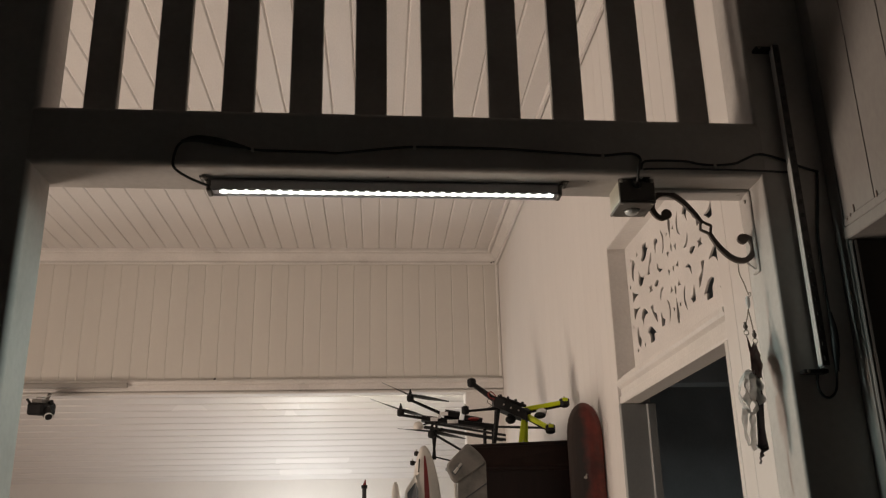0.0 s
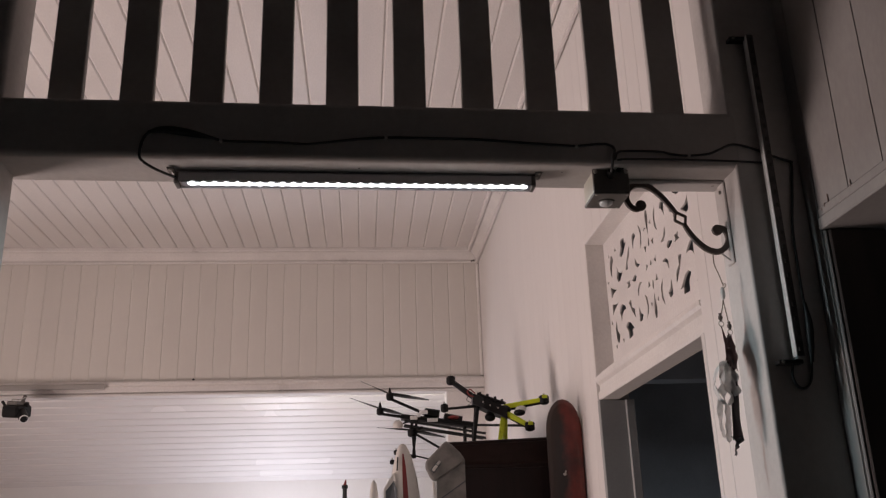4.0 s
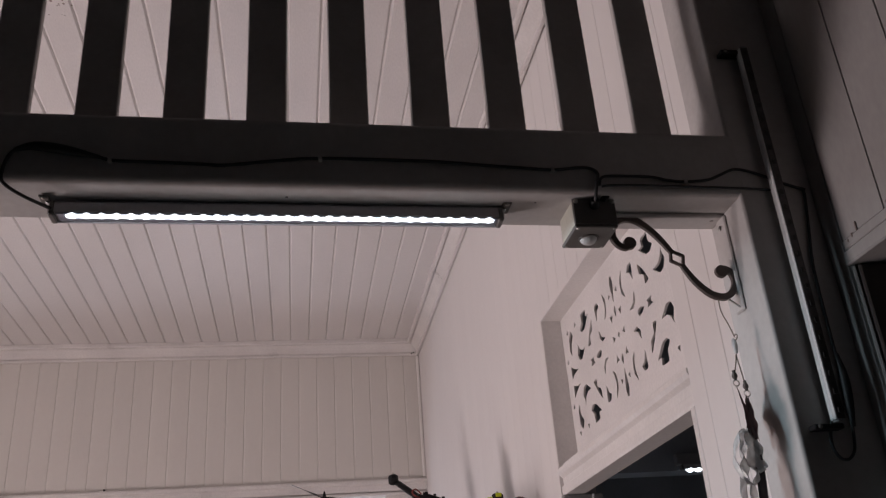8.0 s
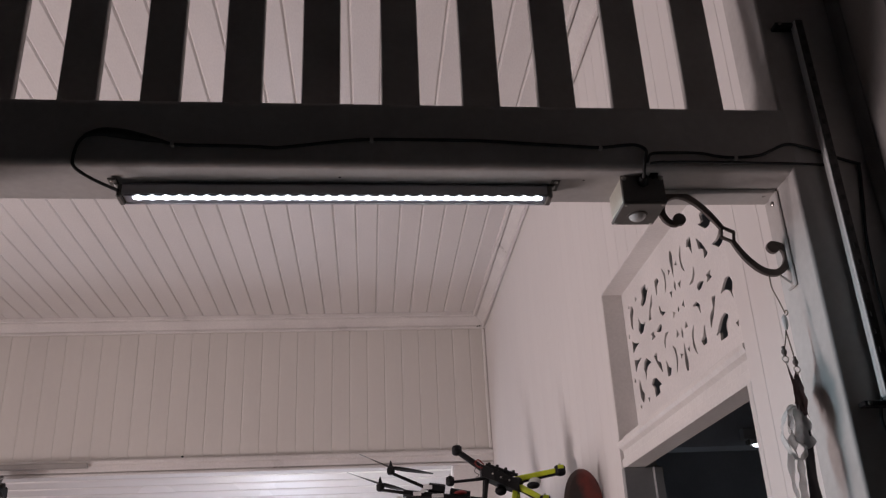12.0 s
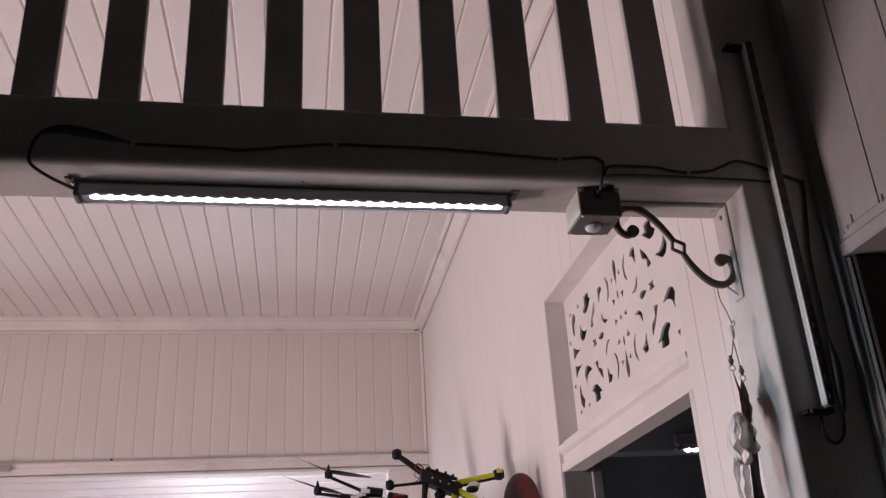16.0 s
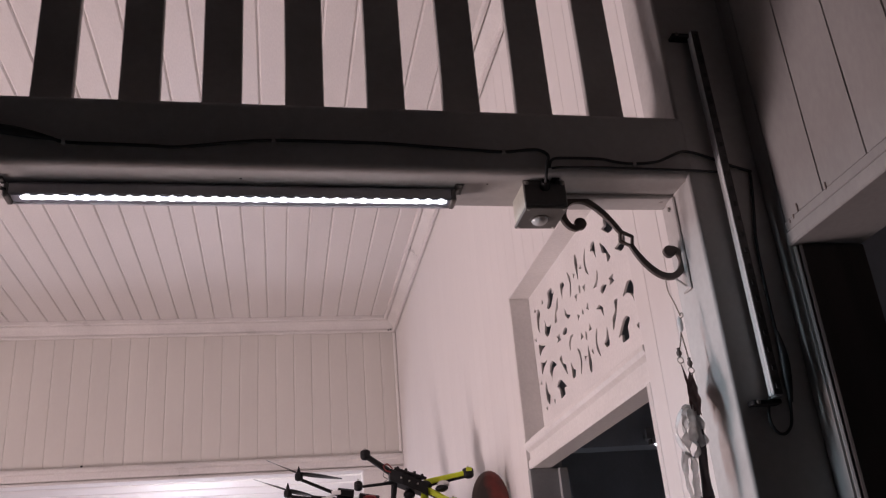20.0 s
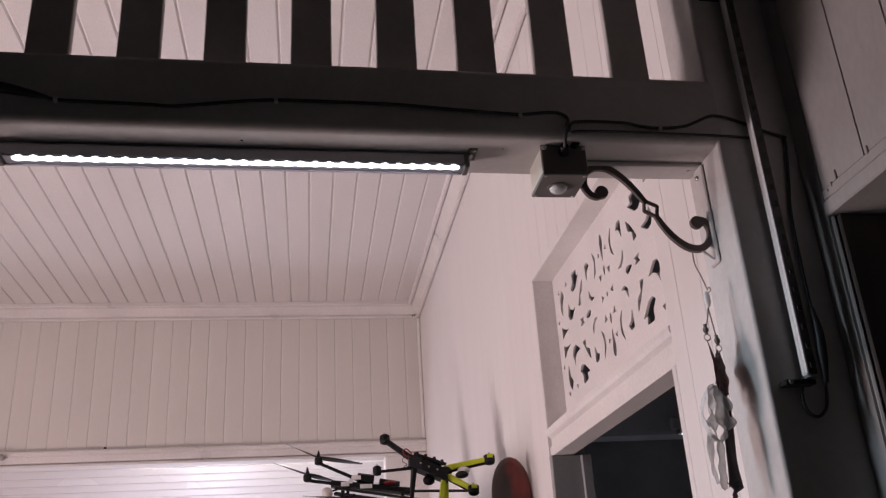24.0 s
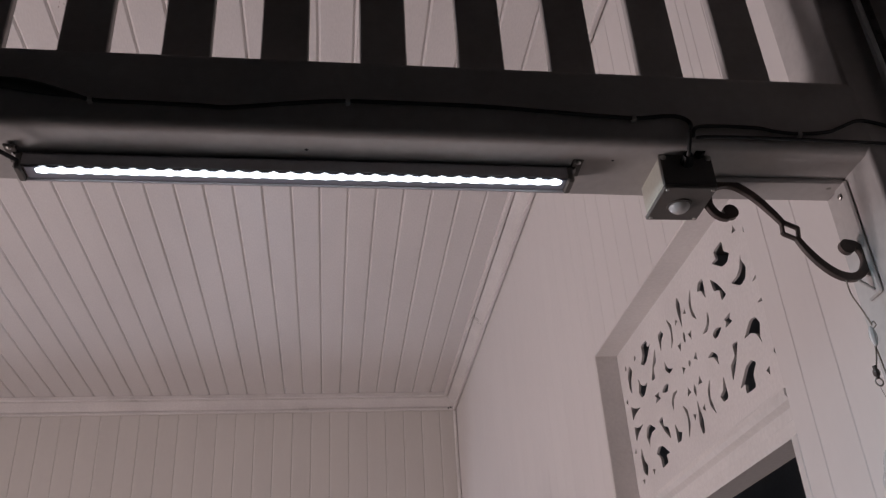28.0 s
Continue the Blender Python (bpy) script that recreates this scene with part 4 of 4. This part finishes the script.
frame_body = part("centre_plate", loft([[Vector((x, y, z + k)) for x, y, z in ((0.520, 3.235, 2.140), (0.560, 3.220, 2.122), (0.645, 3.235, 2.085), (0.650, 3.300, 2.085), (0.600, 3.335, 2.110), (0.525, 3.320, 2.142))] for k in (-0.026, -0.018, 0.006, 0.013)]), BLACK, quad)
part("top_plate", loft([[Vector((x, y, z + k)) for x, y, z in ((0.545, 3.245, 2.152), (0.635, 3.245, 2.118), (0.635, 3.310, 2.118), (0.545, 3.315, 2.152))] for k in (0, 0.004)]), CARBON, frame_body)
part("battery", bar((0.552, 3.278, 2.146), (0.628, 3.278, 2.113), 0.034, 0.018), CARBON, frame_body, "wrapped battery pack")
for x, z in ((0.556, 2.118), (0.582, 2.106), (0.61, 2.096)):
    part("bolt", ball((x, 3.222, z), 0.0035, n=8), STEEL, frame_body)
for a, b, mat, name in (((0.545, 3.285, 2.135), (0.452, 3.300, 2.208), BLACK, "arm"), ((0.540, 3.250, 2.108), (0.420, 3.255, 2.100), BLACK, "arm"), ((0.640, 3.270, 2.104), (0.778, 3.240, 2.124), YELLOW, "arm"), ((0.650, 3.260, 2.078), (0.716, 3.215, 2.030), YELLOW, "arm")):
    limb = part(name, bar(a, b, 0.026 if mat is YELLOW or b[2] > 2.15 else 0.010, 0.021 if b[2] != 2.100 else 0.010, 0.85), mat, quad, "fluorescent yellow plastic arm" if mat is YELLOW else "")
    if mat is YELLOW:
        part("under_rib", bar((a[0], a[1], a[2] - 0.011), (b[0], b[1], b[2] - 0.010), 0.018, 0.008), BLACK, limb)
for p, r in (((0.448, 3.301, 2.214), 0.017), ((0.416, 3.255, 2.104), 0.014), ((0.786, 3.238, 2.126), 0.019), ((0.722, 3.210, 2.026), 0.018)):
    can = motor(quad, p, r, 0.030)
    part("motor_cap", box(p[0] - r * 0.5, p[0] + r * 0.5, p[1] - r - 0.002, p[1] - r * 0.4, p[2] + 0.002, p[2] + 0.014, 0.001), YELLOW if p[0] > 0.6 else BLACK, can)
for a, b, mat in (((0.637, 3.262, 2.080), (0.612, 3.255, TOP - 0.0155), YELLOW), ((0.645, 3.290, 2.080), (0.641, 3.292, TOP - 0.0155), YELLOW), ((0.541, 3.250, 2.120), (0.516, 3.248, TOP - 0.0155), BLACK), ((0.541, 3.310, 2.120), (0.526, 3.315, TOP - 0.0155), BLACK)):
    part("landing_leg", bar(a, b, 0.019 if mat is YELLOW else 0.015, 0.012, 0.8, up=(0, 1, 0)), mat, quad)
part("gimbal", merge(ball((0.585, 3.262, 2.068), 0.020, (1, 0.9, 0.8), 16), rod((0.585, 3.262, 2.08), (0.585, 3.27, 2.10), 0.010, n=10)), BLACK, quad, smooth=True)
part("clear_dome", ball((0.700, 3.250, 2.094), 0.019, (1.1, 1, 0.7), 16), FILM, quad, "clear plastic dome", smooth=True)
part("side_rail", bar((0.535, 3.226, 2.150), (0.640, 3.228, 2.112), 0.006, 0.010), BLACK, frame_body)
for x, z in ((0.548, 2.158), (0.575, 2.150), (0.603, 2.140), (0.628, 2.130)):
    part("standoff", rod((x, 3.235, z - 0.020), (x, 3.235, z - 0.001), 0.005, n=8), BLACK, frame_body)
part("power_lead", sweep([(0.530, 3.232, 2.150), (0.512, 3.228, 2.166), (0.500, 3.230, 2.158), (0.508, 3.232, 2.146), (0.524, 3.234, 2.140)], circle(0.0022, 6), up=(0.1, 1, 0.1)), REDPL, quad)
part("antenna_disc", ball((0.693, 3.245, 2.080), 0.022, (1, 1, 0.55), 14), BLACK, quad, smooth=True)
part("wire", sweep([(0.525, 3.240, 2.135), (0.505, 3.236, 2.142), (0.498, 3.236, 2.128), (0.512, 3.238, 2.118), (0.500, 3.238, 2.108), (0.520, 3.240, 2.112)], circle(0.0012, 6), up=(0.1, 1, 0.1)), RUBBER, quad)

hexa = thing("drone", "black multirotor drone with long tube frame and thin propellers", "drone", at=(0.5, 3.8, TOP), group="drones on the wardrobe")
HYY = 3.85
deck = part("deck", bar((0.300, HYY, 2.160), (0.600, HYY - 0.02, 2.118), 0.075, 0.024), BLACK, hexa)
part("flight_box", bar((0.395, HYY - 0.01, 2.176), (0.455, HYY - 0.01, 2.166), 0.06, 0.036), BLACK, deck)
part("receiver", bar((0.475, HYY - 0.02, 2.156), (0.548, HYY - 0.02, 2.142), 0.055, 0.028), BLACK, deck)
part("red_cover", ball((0.512, HYY - 0.03, 2.150), 0.030, (1, 1, 0.35), 14), REDPL, deck, smooth=True)
for x, z, w in ((0.348, 2.150, 0.030), (0.388, 2.172, 0.034), (0.424, 2.140, 0.044), (0.368, 2.160, 0.014)):
    part("white_tape", box(x - w / 2, x + w / 2, HYY - 0.062, HYY - 0.056, z - 0.008, z + 0.007, 0.001), TAPE, deck, "strip of white tape")
for dz, dy in ((0.0, -0.045), (-0.018, -0.045), (-0.010, 0.045)):
    part("tube", rod((0.310, HYY + dy, 2.140 + dz), (0.640, HYY + dy - 0.02, 2.080 + dz), 0.005, n=10), CARBON, hexa)
part("tube", rod((0.55, HYY - 0.04, 2.120), (0.790, HYY - 0.10, 2.104), 0.005, n=10), CARBON, hexa)
for a, b in (((0.400, HYY, 2.172), (0.262, HYY - 0.015, 2.232)), ((0.350, HYY - 0.02, 2.152), (0.215, HYY - 0.03, 2.172)), ((0.380, HYY - 0.05, 2.11), (0.335, HYY - 0.09, 2.082))):
    part("arm", bar(a, b, 0.014, 0.012, 0.9), BLACK, hexa)
for hub, tips in (((0.253, HYY - 0.015, 2.252), ((0.134, HYY - 0.015, 2.310), (0.414, HYY - 0.015, 2.228))), ((0.212, HYY - 0.03, 2.190), ((0.087, HYY - 0.03, 2.240), (0.310, HYY - 0.02, 2.168))), ((0.334, HYY - 0.10, 2.092), ((0.197, HYY - 0.10, 2.108), (0.470, HYY - 0.10, 2.064)))):
    can = motor(hexa, (hub[0], hub[1], hub[2] - 0.008), 0.015, 0.026)
    part("spinner", rod((hub[0], hub[1], hub[2] + 0.004), (hub[0], hub[1], hub[2] + 0.030), 0.009, 0.002, n=10), BLACK, can)
    for tip in tips:
        part("propeller_blade", blade((hub[0], hub[1], hub[2] + 0.004), tip, 0.024), CARBON, hexa)
part("ball_antenna", ball((0.283, HYY - 0.05, 2.122), 0.021, n=16), WHITEPL, hexa, "white ball antenna", smooth=True)
part("antenna_stalk", rod((0.300, HYY - 0.05, 2.128), (0.345, HYY - 0.04, 2.140), 0.003, n=8), BLACK, hexa)
for a, b in (((0.362, HYY - 0.03, 2.150), (0.342, HYY - 0.04, 1.99)), ((0.340, HYY - 0.03, 2.150), (0.350, HYY - 0.04, 1.99)), ((0.560, HYY - 0.03, 2.120), (0.556, HYY - 0.04, TOP - 0.0062)), ((0.592, HYY - 0.03, 2.120), (0.590, HYY - 0.04, TOP - 0.0062)), ((0.56, HYY + 0.005, 2.120), (0.560, HYY + 0.005, TOP - 0.0062))):
    part("landing_leg", bar(a, b, 0.011, 0.009, 0.9, up=(0, 1, 0)), BLACK, hexa)
part("skid", rod((0.345, HYY - 0.09, 2.085), (0.475, HYY - 0.06, 2.012), 0.005, n=8), CARBON, hexa)
for p in ((0.274, HYY - 0.05, 2.014), (0.258, HYY - 0.05, 1.977), (0.430, HYY - 0.06, 1.978)):
    can = motor(hexa, p, 0.010, 0.016)
    part("stub_arm", bar(p, (0.35, HYY - 0.04, 2.0), 0.006, 0.006), BLACK, can)

quad.scale = (0.95, 0.95, 0.95)
quad.location.z += 0.016
hexa.location.z += 0.006

# model glider standing on its tail
glider = thing("model_glider", "white model glider with a red stripe, standing on its tail", "model plane", at=(0.25, 2.92, 0))


def oval(cx, cy, z, a, b, n=20):
    return [Vector((cx + a * math.cos(2 * math.pi * i / n), cy + b * math.sin(2 * math.pi * i / n), z)) for i in range(n)]


secs = [(0.262, 1.957, 0.004), (0.262, 1.950, 0.012), (0.263, 1.930, 0.021), (0.264, 1.895, 0.031), (0.265, 1.850, 0.040), (0.266, 1.800, 0.046), (0.266, 1.740, 0.050), (0.266, 1.640, 0.052), (0.266, 1.500, 0.048), (0.266, 1.300, 0.036), (0.266, 0.90, 0.020), (0.266, 0.0, 0.012)]
fus = part("fuselage", loft([oval(x, 2.93, z, r, r * 0.8) for x, z, r in secs]), WHITEPL, glider, smooth=True)
stripe = [(0.262, 1.925, 0.002), (0.264, 1.890, 0.005), (0.266, 1.840, 0.007), (0.268, 1.780, 0.008), (0.270, 1.70, 0.012), (0.270, 1.60, 0.010)]
part("stripe", loft([[Vector((x - r, 2.93 - q, z)), Vector((x + r, 2.93 - q, z)), Vector((x + r, 2.93 - q + 0.02, z)), Vector((x - r, 2.93 - q + 0.02, z))] for (x, z, r), q in zip(stripe, (0.0195, 0.0262, 0.0335, 0.0390, 0.0418, 0.0425))]), REDPL, fus, "dark red stripe")
part("slot", bar((0.246, 2.9105, 1.915), (0.243, 2.9035, 1.875), 0.004, 0.003, up=(0, 1, 0)), BLACK, fus)
part("canopy", loft([[Vector((x, 2.93 - d, z)) for x, d, z in ((0.232, 0.026, 1.868), (0.202, 0.026, 1.822), (0.200, 0.026, 1.73), (0.245, 0.038, 1.73), (0.247, 0.036, 1.82))], [Vector((x, 2.93 - d, z)) for x, d, z in ((0.234, 0.002, 1.868), (0.206, 0.002, 1.822), (0.206, 0.002, 1.73), (0.245, 0.002, 1.73), (0.247, 0.002, 1.82))]]), WHITEPL, fus)
part("canopy_glass", loft([[Vector((x, 2.93 - d, z)) for x, d, z in ((0.232, 0.030, 1.845), (0.208, 0.030, 1.815), (0.208, 0.030, 1.74), (0.240, 0.040, 1.74), (0.241, 0.039, 1.82))], [Vector((x, 2.93 - d, z)) for x, d, z in ((0.232, 0.020, 1.845), (0.208, 0.020, 1.815), (0.208, 0.020, 1.74), (0.240, 0.030, 1.74), (0.241, 0.029, 1.82))]]), TINT, fus, "smoked canopy window")
fin = [(0.173, 1.850, 0.002), (0.173, 1.840, 0.008), (0.173, 1.815, 0.012), (0.174, 1.78, 0.015), (0.175, 1.70, 0.017), (0.195, 1.55, 0.016), (0.225, 1.45, 0.014)]
part("wing_tip", loft([oval(x, 2.93, z, r, r * 0.4, 14) for x, z, r in fin]), WHITEPL, glider, smooth=True)

case = thing("equipment_case", "grey vinyl case with a latched lid beside the wardrobe", "case", at=(0.385, 2.93, 0))
part("body", loft([[Vector((x, 2.879 + d, z)) for x, z in ((0.360, 0.0), (0.360, 1.846), (0.380, 1.872), (0.436, 1.906), (0.447, 1.900), (0.450, 0.0))] for d in (0, 0.02)]), GREYCASE, case)
lid = part("lid", loft([[Vector((0.385 + (x - 0.385) * k, 2.873 + d, 1.896 + (z - 1.896) * k)) for x, z in ((0.3935, 1.9555), (0.386, 1.953), (0.333, 1.902), (0.327, 1.893), (0.327, 1.876), (0.340, 1.849), (0.348, 1.8405), (0.357, 1.839), (0.443, 1.893), (0.446, 1.901), (0.434, 1.921), (0.408, 1.946))] for k, d in ((0.88, -0.0035), (0.97, -0.001), (1.0, 0.004), (0.98, 0.012))]), GREYCASE, case, smooth=False)
part("latch_plate", bar((0.346, 2.8690, 1.866), (0.368, 2.8690, 1.892), 0.014, 0.003, up=(0, 1, 0)), TINT, lid)
part("latch", bar((0.3485, 2.8675, 1.869), (0.361, 2.8675, 1.884), 0.009, 0.003, up=(0, 1, 0)), WHITEPL, lid, "pale metal latch")
part("hinge_pin", rod((0.362, 2.8670, 1.886), (0.371, 2.8670, 1.896), 0.0042, n=10), STEEL, lid)
part("rim", bar((0.352, 2.880, 1.838), (0.358, 2.880, 1.700), 0.010, 0.004, up=(0, 1, 0)), WHITEPL, case, "pale rim of the case")
part("seam", bar((0.368, 2.8770, 1.786), (0.447, 2.8770, 1.838), 0.003, 0.002, up=(0, 1, 0)), TINT, case)

pole = thing("pole", "slim black pole with a red tip", "pole", at=(0.048, 4.9, 0))
part("shaft", rod((0.048, 4.9, 0), (0.048, 4.9, 1.955), 0.014, 0.011, n=12), RUBBER, pole)
part("collar", rod((0.048, 4.9, 1.955), (0.048, 4.9, 1.972), 0.016, n=12), BLACK, pole)
part("tip", rod((0.048, 4.9, 1.972), (0.054, 4.9, 2.000), 0.009, 0.002, n=10), REDPL, pole, "red plastic tip")

# ---- camera under the ledge, batten lamp behind the header ----
spy = thing("security_camera", "small black security camera hung under the ledge", "camera", at=(-1.66, 5.0, 2.49))
part("housing", box(-0.055, 0.045, -0.055, 0.06, -0.030, 0.034, 0.010, turn=pose(0, 0, 0, 8, 6, -20)), BLACK, spy).location = (-1.672, 5.0, 2.410)
part("hood", box(-0.035, 0.03, -0.045, 0.05, -0.010, 0.012, 0.004, turn=pose(0, 0, 0, 6, 6, -20)), GREYBOX, spy).location = (-1.672, 5.0, 2.452)
ringed = part("lens_barrel", rod((-1.648, 4.985, 2.405), (-1.610, 4.93, 2.362), 0.026, 0.024, n=16), BLACK, spy)
part("lens_rim", rod((-1.611, 4.931, 2.363), (-1.608, 4.927, 2.359), 0.0225, n=20), PALEALU, ringed)
part("lens_glass", rod((-1.609, 4.928, 2.360), (-1.6065, 4.9245, 2.3565), 0.0195, 0.016, n=20), BLACK, ringed, "dark round lens")
part("antenna", rod((-1.715, 5.0, 2.41), (-1.752, 4.99, 2.465), 0.007, n=8), BLACK, spy)
part("mount", rod((-1.672, 5.03, 2.44), (-1.672, 5.084, 2.505), 0.010, n=10), GREYBOX, spy)
part("knob", ball((-1.63, 5.0, 2.445), 0.014, n=10), BLACK, spy)
part("lead", sweep([(-1.70, 5.0, 2.45), (-1.705, 5.0, 2.475), (-1.68, 5.03, 2.478), (-1.66, 5.08, 2.500)], circle(0.003, 6), up=(0.1, 1, 0.1)), STEEL, spy)

batten = thing("batten_light", "lit white batten light behind the header", "lamp", at=(-0.03, 5.3, 2.56))
part("tray", box(-0.72, 0.655, 5.262, 5.338, 2.535, 2.575, 0.003), TRIM, batten)
part("diffuser", box(-0.70, 0.64, 5.270, 5.330, 2.512, 2.5348, 0.004), TUBE, batten, "glowing diffuser")
part("hanger", rod((-0.4, 5.30, 2.575), (-0.4, 5.30, 2.66), 0.005, n=8), STEEL, batten)
part("hanger", rod((0.4, 5.30, 2.575), (0.4, 5.30, 2.66), 0.005, n=8), STEEL, batten)
batten.location += Vector((0, 0, -0.0020))

spy.location += Vector((0.012, 0, -0.013))

# ---- small marks ----
nest = thing("mud_specks", "cluster of small dark mud specks on the ceiling", "dirt", at=(-0.48, 2.39, CZ), kind="stuff")
bm = bmesh.new()
rnd = random.Random(4)
for i in range(26):
    merge(bm, ball((-0.48 + rnd.gauss(0, 0.028), 2.39 + rnd.gauss(0, 0.045), CZ + 0.0005), rnd.uniform(0.0015, 0.0045), (1, 1, 0.35), 8))
part("specks", bm, MUD, nest)
for x, z in ((-0.795, 2.579),):
    tagged(part("nail", ball((x, FY - 0.001, z), 0.007, (1, 0.4, 1), 8), RUBBER), "dark nail head in the board wall", "nail", group="nails")
# dark balls put in for the shaded gap at the cornice joint
for x, z in ((0.788, 3.258), (0.800, 3.262)):
    tagged(part("nail", ball((x, FY - 0.020, z), 0.005, (1, 0.5, 0.8), 8), RUBBER), "dark spot drawn for the gap where the cornices meet", "nail", group="nails")
for y, z, h in ((1.3305, 2.117, 0.006), (1.3190, 2.124, 0.012), (1.2550, 2.121, 0.010), (1.3400, 2.114, 0.004)):
    part("paint_crack", box(WX - 0.0018, WX - 0.0002, y - 0.0012, y + 0.0012, z - h / 2, z + h / 2, 0.0004), SOFFIT, door2)
